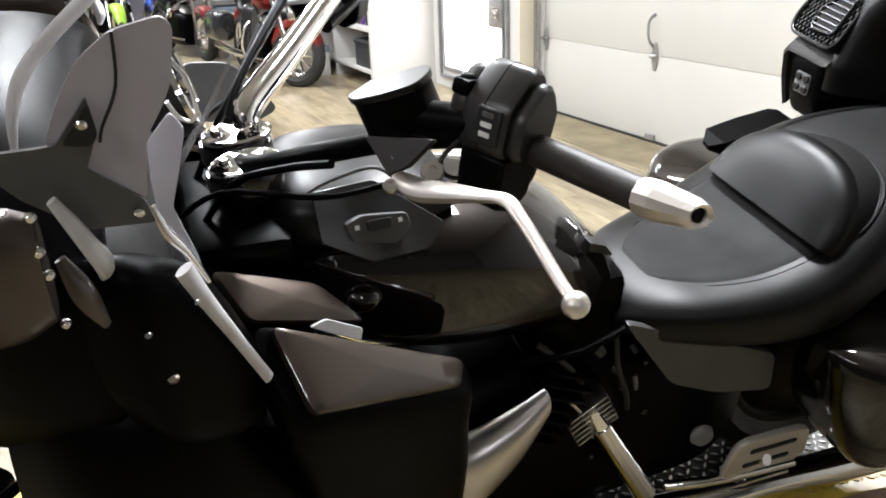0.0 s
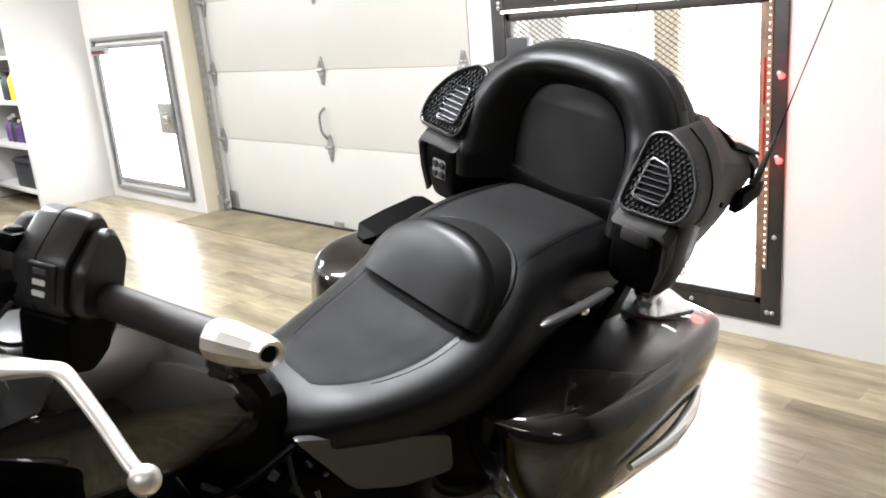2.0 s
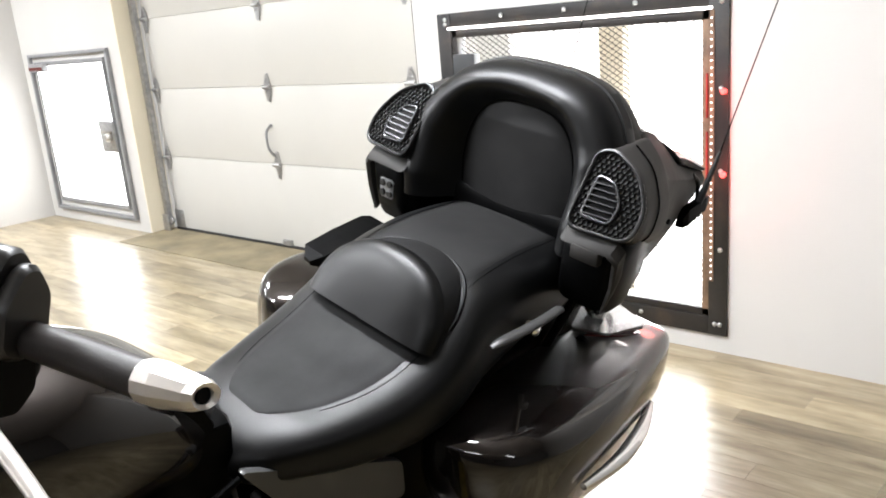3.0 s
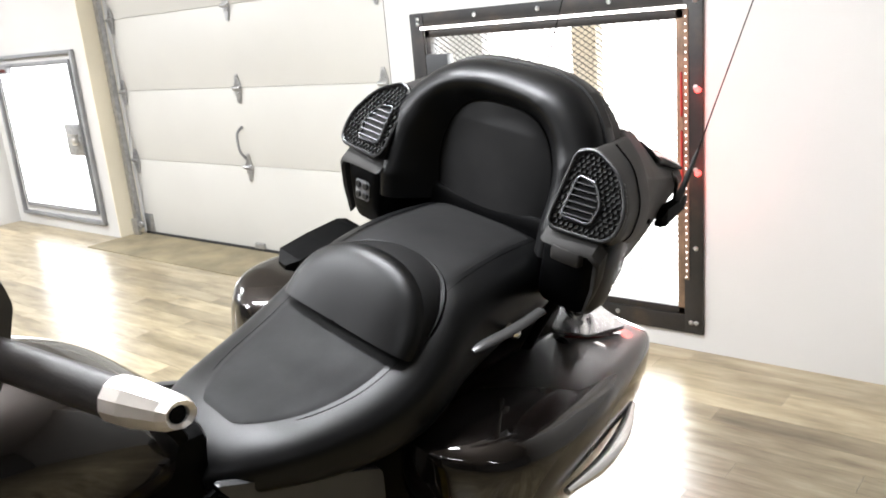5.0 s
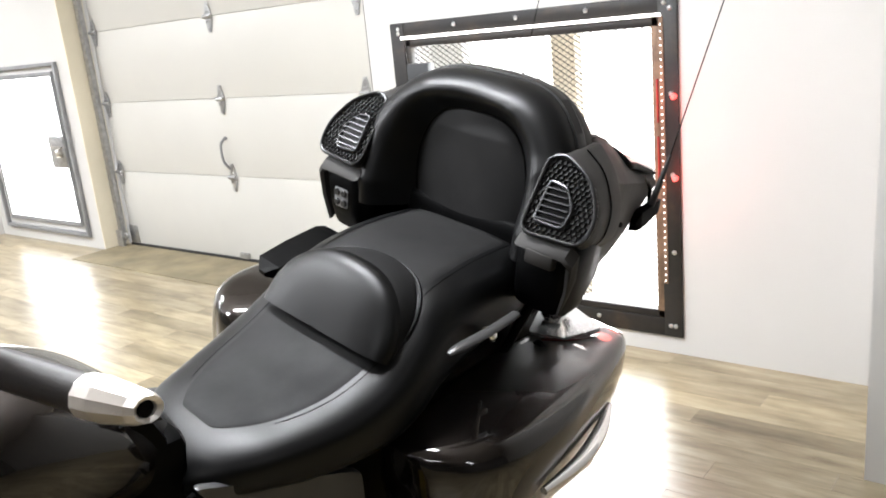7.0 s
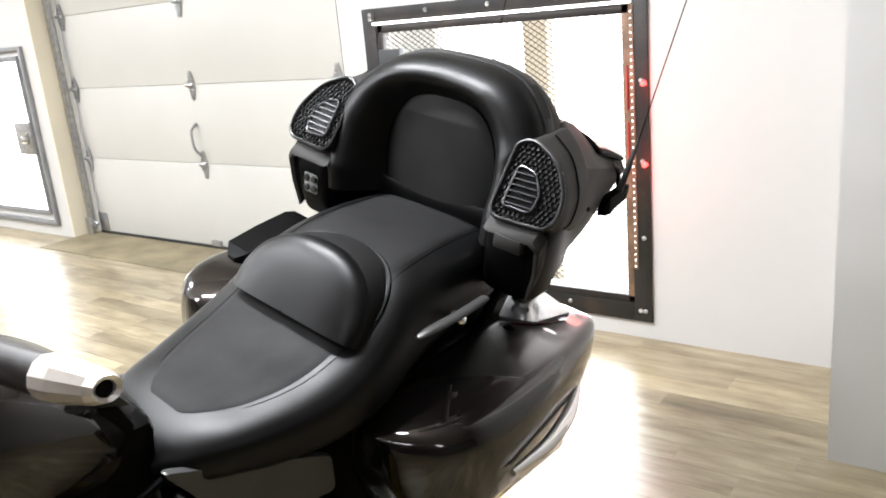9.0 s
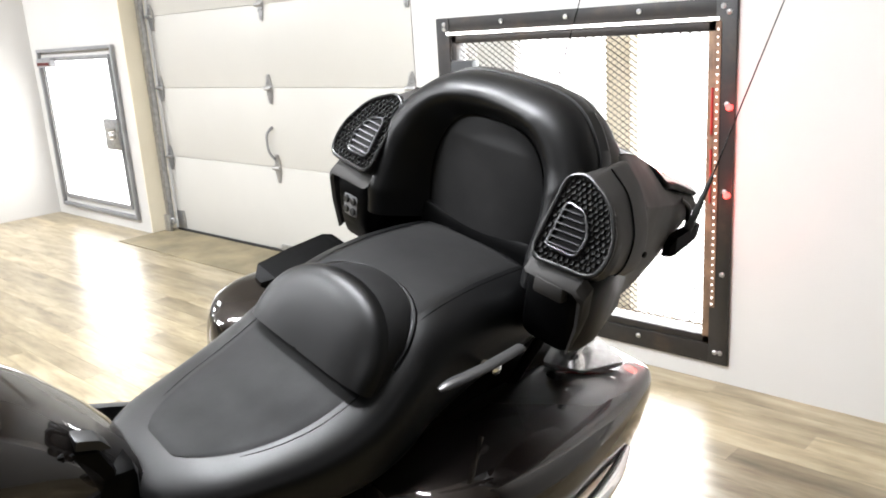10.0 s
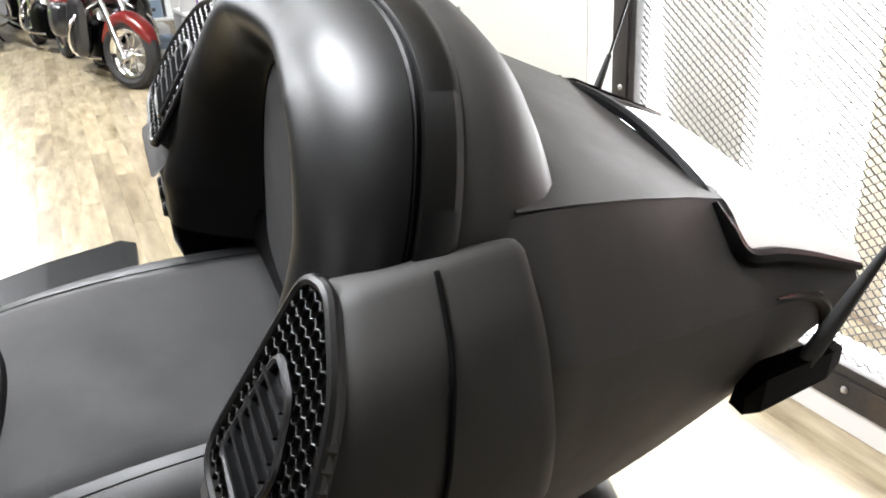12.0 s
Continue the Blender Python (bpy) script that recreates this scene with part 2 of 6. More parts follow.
SUBFLOOR = worn("dark_floor_joint", (0.14, 0.10, 0.06), 0.6, 0.2, 6, 100, 0.1)

# ---- mesh helpers ----


def part(name, bm, material, parent=None, label="", smooth=True):
    """One bmesh as one mesh object, under a thing or a part."""
    me = bpy.data.meshes.new(name)
    bmesh.ops.recalc_face_normals(bm, faces=bm.faces)
    bm.to_mesh(me)
    bm.free()
    me.materials.append(material)
    for p in me.polygons:
        p.use_smooth = smooth
    if smooth:
        me.set_sharp_from_angle(angle=radians(40))
    ob = new(name, me)
    ob.parent = parent
    if label:
        tagged(ob, label)
    return ob


def root(name, m, label, category, group="", kind=""):
    ob = new(name)
    ob.empty_display_size = 0.1
    ob.matrix_world = m
    return tagged(ob, label, category, group, kind)


def add_box(bm, x0, x1, y0, y1, z0, z1, bevel=0.0, seg=2, m=None):
    r = bmesh.ops.create_cube(bm, size=1)
    bmesh.ops.transform(bm, matrix=Matrix.LocRotScale(((x0 + x1) / 2, (y0 + y1) / 2, (z0 + z1) / 2), None, (abs(x1 - x0), abs(y1 - y0), abs(z1 - z0))), verts=r["verts"])
    vs = list(r["verts"])
    if bevel:
        es = list({e for v in vs for e in v.link_edges})
        got = bmesh.ops.bevel(bm, geom=es, offset=bevel, segments=seg, profile=0.5, affect="EDGES")
        vs = list({v for v in vs if v.is_valid} | {v for f in got["faces"] for v in f.verts})
        seen, todo = set(vs), list(vs)
        while todo:
            for e in todo.pop().link_edges:
                for v in e.verts:
                    if v not in seen:
                        seen.add(v)
                        todo.append(v)
        vs = list(seen)
    if m is not None:
        bmesh.ops.transform(bm, matrix=m, verts=vs)
    return vs


def box(*a, **k):
    bm = bmesh.new()
    add_box(bm, *a, **k)
    return bm


def spline(rows, k):
    """Rows of numbers, made k times denser by Catmull-Rom."""
    a = np.array(rows, float)
    out = []
    for i in range(len(a) - 1):
        p0, p1, p2, p3 = a[max(i - 1, 0)], a[i], a[i + 1], a[min(i + 2, len(a) - 1)]
        for j in range(k):
            t = j / k
            out.append(0.5 * ((2 * p1) + (p2 - p0) * t + (2 * p0 - 5 * p1 + 4 * p2 - p3) * t * t + (3 * p1 - p0 - 3 * p2 + p3) * t ** 3))
    out.append(a[-1])
    return np.array(out)


def add_rings(bm, rings, caps=True, loop=False):
    """A skin over closed rings of points."""
    grid = [[bm.verts.new(p) for p in ring] for ring in rings]
    n = len(grid[0])
    pairs = list(zip(grid, grid[1:])) + ([(grid[-1], grid[0])] if loop else [])
    for a, b in pairs:
        for i in range(n):
            j = (i + 1) % n
            bm.faces.new((a[i], a[j], b[j], b[i]))
    if caps and not loop:
        bm.faces.new(list(reversed(grid[0])))
        bm.faces.new(grid[-1])
    return bm


def superring(y, xc, hw, top, bot, e=2.5, et=None, n=40):
    """A closed ring in an x-z plane: half-width hw round xc, from bot to top; e squares it, et squares the upper half."""
    zc = (top + bot) / 2
    ring = []
    for i in range(n):
        a = 2 * math.pi * i / n
        c, s = math.cos(a), math.sin(a)
        ee = et if et and s > 0 else e
        ring.append((xc + hw * math.copysign(abs(c) ** (2 / ee), c), y, zc + (top - zc) * math.copysign(abs(s) ** (2 / ee), s)))
    return ring


def loft_y(stations, k=4, n=40):
    """Stations of y, centre x, half-width, top, bottom, squareness along y."""
    bm = bmesh.new()
    return add_rings(bm, [superring(*row, n=n) for row in spline(stations, k)])


def add_tube(bm, points, radius, n=12, k=1, caps=True, flat=1.0):
    """A pipe along points; radius one number or one a point; flat squeezes it in its second direction."""
    rad = [radius] * len(points) if isinstance(radius, (int, float)) else list(radius)
    rows = [(*p, r) for p, r in zip(points, rad)]
    rows = spline(rows, k) if k > 1 else np.array(rows, float)
    pts = [Vector(r[:3]) for r in rows]
    up = None
    rings = []
    for i, p in enumerate(pts):
        d = (pts[min(i + 1, len(pts) - 1)] - pts[max(i - 1, 0)]).normalized()
        if up is None:
            up = d.orthogonal().normalized() if abs(d.z) > 0.9 else Vector((0, 0, 1))
        up = (up - d * up.dot(d)).normalized()
        side = d.cross(up)
        rings.append([p + float(rows[i][3]) * (math.cos(a) * side + flat * math.sin(a) * up) for a in (2 * math.pi * j / n for j in range(n))])
    return add_rings(bm, rings, caps)


def tube(*a, **k):
    return add_tube(bmesh.new(), *a, **k)


def add_lathe(bm, profile, n=28, m=None, loop=False):
    """A turned body round z: profile of radius, height."""
    rings = [[(r * math.cos(2 * math.pi * i / n), r * math.sin(2 * math.pi * i / n), z) for i in range(n)] for r, z in profile]
    if m is not None:
        rings = [[m @ Vector(p) for p in ring] for ring in rings]
    return add_rings(bm, rings, loop=loop)


def lathe(profile, n=28, m=None, loop=False):
    return add_lathe(bmesh.new(), profile, n, m, loop)


def along(p0, p1):
    """A pose whose z runs from p0 to p1."""
    d = Vector(p1) - Vector(p0)
    return Matrix.Translation(p0) @ d.to_track_quat("Z", "Y").to_matrix().to_4x4()


def rod(p0, p1, r, n=16, r2=None, bevel=0.0):
    h = (Vector(p1) - Vector(p0)).length
    r2 = r if r2 is None else r2
    prof = [(r - bevel, 0), (r, bevel), (r2, h - bevel), (r2 - bevel, h)] if bevel else [(r, 0), (r2, h)]
    return lathe(prof, n, along(p0, p1))


def add_prism(bm, outline, depth, m=None, inset=0.0):
    """A flat shape in x-y, extruded by depth along z, with its upper rim drawn in by inset."""
    c = Vector((sum(p[0] for p in outline) / len(outline), sum(p[1] for p in outline) / len(outline)))
    def ring(s, z):
        return [(c.x + (p[0] - c.x) * s, c.y + (p[1] - c.y) * s, z) for p in outline]
    size = max(abs(p[0] - c.x) + abs(p[1] - c.y) for p in outline)
    s = 1 - inset / size
    rings = [ring(s, 0), ring(1, min(inset, depth * 0.3)), ring(1, depth - min(inset, depth * 0.3)), ring(s, depth)] if inset else [ring(1, 0), ring(1, depth)]
    if m is not None:
        rings = [[m @ Vector(p) for p in r] for r in rings]
    return add_rings(bm, rings)


def prism(outline, depth, m=None, inset=0.0):
    return add_prism(bmesh.new(), outline, depth, m, inset)


def rounded(points, r, seg=4):
    """A polygon with its corners cut round."""
    out = []
    n = len(points)
    for i in range(n):
        p0, p, p1 = (Vector((*q, 0)).to_2d() for q in (points[i - 1], points[i], points[(i + 1) % n]))
        a, b = (p0 - p), (p1 - p)
        k = min(r, a.length * 0.45, b.length * 0.45)
        s, e = p + a.normalized() * k, p + b.normalized() * k
        for j in range(seg + 1):
            t = j / seg
            out.append(tuple((1 - t) ** 2 * s + 2 * t * (1 - t) * p + t * t * e))
    return out


def frame_of(origin, xdir, ydir):
    """A pose with the given origin, x along xdir, y near ydir."""
    x = Vector(xdir).normalized()
    y = Vector(ydir)
    y = (y - x * y.dot(x)).normalized()
    z = x.cross(y)
    return Matrix((( x.x, y.x, z.x, origin[0]), (x.y, y.y, z.y, origin[1]), (x.z, y.z, z.z, origin[2]), (0, 0, 0, 1)))


def slab(corners, thick, radius=0.015, inset=0.003, grow=1.0, crown=0.0):
    """A rounded plate through (nearly) coplanar corners, thickened along its upper normal and slightly crowned."""
    c = sum((Vector(p) for p in corners), Vector()) / len(corners)
    m = frame_of(c, Vector(corners[1]) - Vector(corners[0]), Vector(corners[0]) - Vector(corners[-1]))
    inv = m.inverted()
    flat = rounded([tuple((inv @ Vector(p)).to_2d() * grow) for p in corners], radius)
    if not crown:
        return prism(flat, thick, m, inset), m
    rise = crown if thick > 0 else -crown
    rows = [(1.0, 0.0), (1.0, thick * 0.7), (1 - inset / 0.1, thick)] + [(k, thick + rise * (1 - k * k)) for k in (0.85, 0.65, 0.45, 0.25, 0.08)]
    b = bmesh.new()
    add_rings(b, [[m @ Vector((x * k, y * k, z)) for x, y in flat] for k, z in rows])
    return b, m


def structure(name, bm, material, label="", category="", smooth=False):
    ob = part(name, bm, material, None, "", smooth)
    return tagged(ob, label, category, kind="structure")

# ---- the room ----
WY = 4.03      # wall with the mesh window
GY = 4.333     # garage door
DY = 4.155     # wall with the side door

structure("ground", box(-16, 6, -6, 4.6, -0.30, -0.012), SUBFLOOR, "dark subfloor under the wood-look planks", "floor")


def wall(name, x0, x1, y0, y1, z0=0.0, z1=CEILING, material=None, label="white painted interior wall"):
    return structure(name, box(x0, x1, y0, y1, z0, z1), material or WALL, label, "wall")


# window wall with its opening
bm = bmesh.new()
add_box(bm, -1.712, -1.50, WY, WY + 0.2, 0, CEILING)
add_box(bm, -0.23, 0.50, WY, WY + 0.2, 0, CEILING)
add_box(bm, -1.50, -0.23, WY, WY + 0.2, 0, 0.13)
add_box(bm, -1.50, -0.23, WY, WY + 0.2, 1.345, CEILING)
structure("wall_window", bm, WALL, "white painted wall round the mesh window", "wall")
bm = bmesh.new()
add_prism(bm, [(0.60, 3.39), (5.0, 3.39), (5.0, WY + 0.2), (0.50, WY + 0.2), (0.50, WY)], CEILING)
structure("wall_pillar", bm, WALL, "white painted wall projecting beside the window", "wall")
wall("wall_header", -4.715, -1.712, WY + 0.02, GY + 0.25, 2.09)
wall("wall_side", -6.36, -4.73, DY, GY + 0.25)
wall("wall_back", -15.0, -6.36, 4.25, 4.45, material=PALE_WALL, label="plain grey far wall")
wall("wall_left", -15.2, -15.0, -5.0, 4.45, material=SHADE_WALL, label="plain grey far wall")
# front and right walls are out of view and keep reflections dark
wall("wall_front", -15.2, 5.2, -5.2, -5.0, material=UNLIT_WALL, label="plain grey far wall")
wall("wall_right", 5.0, 5.2, -5.0, WY + 0.2, material=UNLIT_WALL, label="plain grey far wall")
structure("ceiling", box(-15.2, 5.2, -5.2, 4.6, CEILING, CEILING + 0.1), CEILING_PAINT, "plain warm off-white ceiling", "ceiling")
structure("door_post", box(-4.73, -4.715, DY - 0.003, GY + 0.02, 0, CEILING, 0.004), CREAM, "cream painted post beside the garage door", "post")
structure("backdrop", box(-3.2, 1.2, 4.95, 5.0, -0.3, 2.6), DAYLIGHT, "bright white daylight outside the window", "backdrop")
structure("outside_post", box(-1.127, -0.991, 4.72, 4.8, -0.3, 2.4, 0.01), CREAM, "pale post standing outside the mesh window", "post")
structure("outside_panel", box(-2.10, -1.668, 4.72, 4.80, -0.3, 2.4, 0.01), BOX_WHITE, "pale panel standing outside the mesh window", "panel")
structure("threshold", box(-4.715, -1.712, 3.88, GY - 0.01, -0.004, 0.006, 0.002), worn("worn_tan_board", (0.20, 0.165, 0.10), 0.7, 0.35, 3.5, 60, 0.3, 0.002), "worn tan threshold boards before the garage door", "floor")

# garage door
garage = root("door_1", pose(0, GY, 0), "white sectional garage door with steel hinges and handle", "garage door", kind="structure")
for i in range(4):
    bm = bmesh.new()
    z0 = 0.07 + i * 0.5 if i else 0.004
    add_box(bm, -4.64, -1.70, 0.0, 0.04, z0, 0.5675 + i * 0.5, 0.0025)
    part("door_section", bm, DOOR_WHITE, garage)
part("bottom_seal", box(-4.64, -1.70, -0.012, 0.03, 0.0, 0.022, 0.003), RUBBER, garage, "black rubber seal along the floor")
bm = bmesh.new()
add_box(bm, -4.685, -4.64, -0.07, -0.064, 0.04, 2.06)
add_box(bm, -4.685, -4.679, -0.07, -0.01, 0.04, 2.06)
add_box(bm, -4.646, -4.64, -0.07, -0.045, 0.04, 2.06)
part("door_track", bm, ZINC, garage, "galvanised steel roller track")


def hinge_bm(s=1.0):
    """A pointed sectional-door hinge with a barrel across."""
    bm = bmesh.new()
    m = pose(0, -0.004, 0, 90, 0, 0)
    add_prism(bm, [(-0.012, 0.085), (0.012, 0.085), (0.032, 0.018), (0.032, -0.018), (0.012, -0.095), (-0.012, -0.095), (-0.032, -0.018), (-0.032, 0.018)], 0.006, m, 0.001)
    add_lathe(bm, [(0.010, -0.036), (0.012, -0.034), (0.012, 0.034), (0.010, 0.036)], 12, pose(0, -0.018, 0, 0, 90, 0))
    for bx, bz in ((-0.014, 0.03), (0.014, 0.03), (-0.014, -0.03), (0.014, -0.03), (0, 0.07), (0, -0.075)):
        add_lathe(bm, [(0.006, 0), (0.006, 0.004), (0.003, 0.006)], 8, pose(bx, -0.010, bz, 90, 0, 0))
    return bm


for z in (0.566, 1.066, 1.566):
    ob = part("hinge", hinge_bm(), ZINC, garage)
    ob.location = (-3.282, 0, z)
    ob = part("roller_hinge", hinge_bm(), ZINC, garage)
    ob.location = (-4.60, -0.004, z)
    ob = part("hinge", hinge_bm(), ZINC, garage)
    ob.location = (-2.036, 0, z)
handle = part("door_handle", tube([(0, -0.006, 0.845), (0, -0.02, 0.84), (0, -0.05, 0.81), (0, -0.055, 0.76), (0, -0.048, 0.70), (0, -0.02, 0.66), (0, -0.006, 0.65)], [0.012, 0.009, 0.0085, 0.0085, 0.0085, 0.009, 0.012], 10, 4), GREY_FRAME, garage, "dark steel lift handle")
handle.location = (-3.300, 0, -0.025)
part("corner_bracket", box(-4.64, -4.53, -0.008, 0, 0.02, 0.16, 0.004), ZINC, garage, "galvanised corner bracket")
bm = bmesh.new()
add_box(bm, -4.70, -4.63, -0.085, -0.06, 0.0, 0.13, 0.004)
add_lathe(bm, [(0.022, 0), (0.024, 0.004), (0.024, 0.02), (0.02, 0.024)], 16, pose(-4.61, -0.045, 0.085, 90, 0, 0))
part("track_foot", bm, ZINC, garage)
part("door_seal", box(-1.719, -1.713, WY - GY + 0.002, WY - GY + 0.02, 0.0, 2.08, 0.001), RUBBER, garage, "thin dark rubber seal down the door's side")
part("lift_stop", box(-3.33, -3.24, -0.02, 0.0, 0.022, 0.06, 0.004), ZINC, garage)

# side door in its grey frame
door = root("door_2", pose(0, DY, 0), "closed door with a bright frosted panel in a grey steel frame", "door", kind="structure")
SX0, SX1, SZ0, SZ1 = -6.205, -4.875, 0.088, 1.395
part("door_leaf", box(SX0 + 0.11, SX1 - 0.11, -0.012, 0.0, SZ0 + 0.1, SZ1 - 0.09, 0.003), FROSTED, door, "frosted white door panel letting daylight in")
for nm, a in (("frame_jamb", (SX0, SX0 + 0.03, -0.03, 0, SZ0, SZ1)), ("frame_jamb", (SX1 - 0.03, SX1, -0.03, 0, SZ0, SZ1)), ("frame_head", (SX0 + 0.03, SX1 - 0.03, -0.03, 0, SZ1 - 0.028, SZ1)), ("frame_sill", (SX0 + 0.03, SX1 - 0.03, -0.03, 0, SZ0, SZ0 + 0.03))):
    part(nm, box(*a, bevel=0.004), GREY_FRAME, door)
for nm, a in (("leaf_edge", (SX0 + 0.085, SX0 + 0.11, -0.02, 0, SZ0 + 0.075, SZ1 - 0.065)), ("leaf_edge", (SX1 - 0.11, SX1 - 0.085, -0.02, 0, SZ0 + 0.075, SZ1 - 0.065)), ("leaf_rail", (SX0 + 0.11, SX1 - 0.11, -0.02, 0, SZ1 - 0.10, SZ1 - 0.065)), ("leaf_rail", (SX0 + 0.11, SX1 - 0.11, -0.02, 0, SZ0 + 0.075, SZ0 + 0.11))):
    part(nm, box(*a, bevel=0.003), GREY_FRAME, door)
lock = part("lock_plate", box(-5.17, -4.955, -0.04, -0.02, 0.62, 0.86, 0.006), ZINC, door, "square steel lock plate")
part("latch_knob", lathe([(0.03, 0), (0.035, 0.01), (0.03, 0.035), (0.02, 0.045)], 16, pose(-5.01, -0.04, 0.735, 90, 0, 0)), STEEL, lock)
part("latch_bar", box(-5.13, -4.98, -0.052, -0.04, 0.765, 0.785, 0.003), STEEL, lock)
closer = part("door_closer", box(-6.13, -5.86, -0.07, -0.02, 1.25, 1.32, 0.008), GREY_FRAME, door, "small dark closer with red marks")
part("red_mark", box(-6.11, -5.88, -0.074, -0.07, 1.265, 1.29), RED_LENS, closer)

# mesh window
window = root("window_1", pose(0, WY, 0), "window behind a dark rusty steel frame and expanded metal mesh", "window", kind="structure")
WX0, WX1, WZ0, WZ1 = -1.552, -0.182, 0.075, 1.398
FW = 0.075
for nm, a in (("frame_bar", (WX0, WX1, -0.012, 0.0, WZ1 - FW, WZ1)), ("frame_bar", (WX0, WX1, -0.012, 0.0, WZ0, WZ0 + FW)), ("frame_post", (WX0, WX0 + FW, -0.0155, -0.003, WZ0 + 0.002, WZ1 - 0.002)), ("frame_post", (WX1 - FW, WX1, -0.0155, -0.003, WZ0 + 0.002, WZ1 - 0.002))):
    bar = part(nm, box(*a, bevel=0.003), FRAME, window)
    long_z = a[5] - a[4] > a[1] - a[0]
    n_b = 5
    for i in range(n_b):
        s = (i + 0.15) / (n_b - 0.7)
        bx, bz = ((a[0] + a[1]) / 2 + 0.01, a[4] + s * (a[5] - a[4])) if long_z else (a[0] + s * (a[1] - a[0]), (a[4] + a[5]) / 2 + 0.01)
        part("bolt", lathe([(0.010, 0), (0.010, 0.003), (0.007, 0.007), (0.003, 0.008)], 10, pose(bx, -0.014, bz, 90, 0, 0)), ZINC, bar)
# inner angle iron
for a in ((WX0 + FW, WX1 - FW, -0.006, 0.05, WZ1 - FW - 0.035, WZ1 - FW), (WX0 + FW, WX1 - FW, -0.006, 0.05, WZ0 + FW, WZ0 + FW + 0.03), (WX0 + FW, WX0 + FW + 0.03, -0.006, 0.05, WZ0 + FW, WZ1 - FW)):
    part("inner_angle", box(*a, bevel=0.003), FRAME, window)
part("inner_post", box(WX1 - FW - 0.03, WX1 - FW, -0.006, 0.05, WZ0 + FW, WZ1 - FW, 0.003), RUST, window, "rusty brown inner angle iron")
# expanded metal: slanted strands joined into diamonds
bm = bmesh.new()
mx0, mx1, mz0, mz1 = WX0 + FW + 0.03, WX1 - FW - 0.03, WZ0 + FW + 0.03, WZ1 - FW - 0.035
PX, PZ = 0.036, 0.0235
nz, nx = int((mz1 - mz0) / PZ), int((mx1 - mx0) / PX)
for r in range(nz * 2 + 1):
    z = mz0 + r * PZ / 2
    for c in range(nx + 1):
        xa = mx0 + (c + (0.5 if r % 2 else 0)) * PX
        for sgn in (-1, 1):
            p, q = Vector((xa, 0.022, z)), Vector((xa + sgn * PX / 2, 0.026, z + PZ / 2))
            if q.x < mx0 - 0.01 or q.x > mx1 + 0.01 or q.z > mz1 + 0.01:
                continue
            v = [bm.verts.new(p + Vector(d)) for d in ((0, -0.0024, -0.0017), (0, 0.0024, -0.0004), (0, 0.001, 0.0017))]
            w = [bm.verts.new(q + Vector(d)) for d in ((0, -0.0024, -0.0017), (0, 0.0024, -0.0004), (0, 0.001, 0.0017))]
            for i in range(3):
                bm.faces.new((v[i], v[(i + 1) % 3], w[(i + 1) % 3], w[i]))
tagged(part("expanded_mesh", bm, FRAME, window, "expanded steel mesh in diamonds", smooth=False), kind="stuff")
box_ = part("lock_box", box(WX0 + 0.088, WX0 + 0.215, -0.03, 0.015, 1.05, 1.215, 0.006), DARK_BIN, window, "dark grey perforated lock box")
part("box_latch", box(WX0 + 0.075, WX0 + 0.125, -0.045, -0.03, 1.05, 1.09, 0.004), ZINC, box_)
# light strips round the opening
part("light_strip", box(WX0 + FW - 0.01, WX1 - FW + 0.012, -0.022, -0.013, WZ1 - FW + 0.002, WZ1 - FW + 0.012, 0.002), LED_WHITE, window, "lit white strip along the frame's head")
strip = part("strip_backing", box(WX1 - FW + 0.004, WX1 - FW + 0.022, -0.020, -0.0165, 0.30, WZ1 - FW), RUST, window, "rusty backing of the lit strip")
for i in range(40):
    z0 = 0.31 + i * 0.0252
    part("led", box(WX1 - FW + 0.011, WX1 - FW + 0.0145, -0.024, -0.020, z0, z0 + 0.0055), LED_DOT, strip)
# dim glowing boxes stand in for the red tint on the frame
for z0, z1 in ((0.935, 1.10), (0.69, 0.885)):
    part("red_glow_patch", box(WX1 - FW - 0.011, WX1 - FW - 0.003, -0.022, -0.008, z0, z1, 0.005), RED_GLOW, window, "dim red glow patch")
for z in (1.033, 0.725):
    part("red_stud", lathe([(0.011, 0), (0.011, 0.012), (0.007, 0.018)], 14, pose(-0.198, -0.015, z, 90, 0, 0)), LED_RED, window, "round glowing red stud")

# fluorescent fittings on the unseen ceiling, also at the two added fill lamps
for lx, ly in LAMP_ROWS:
    fitting = root("ceiling_light", pose(lx, ly, CEILING), "long white fluorescent ceiling fitting", "ceiling light", "ceiling lights")
    part("housing", box(-0.64, 0.64, -0.13, 0.13, -0.06, 0.0, 0.01), CEILING_PAINT, fitting)
    for ty in (-0.06, 0.06):
        part("tube", rod((-0.6, ty, -0.08), (0.6, ty, -0.08), 0.014, 10), TUBE, fitting)

# ---- the touring motorcycle, leaning on its side stand ----
# its own axes: x to its left, y to its rear, z up along its lean
bike = root("touring_motorcycle", pose(-0.385, 1.916, 0.029, 0.1, 12.4, -5.05) @ Matrix.Diagonal((1.058, 1.07, 1.041, 1)), "gloss black touring motorcycle leaning on its side stand", "motorcycle")

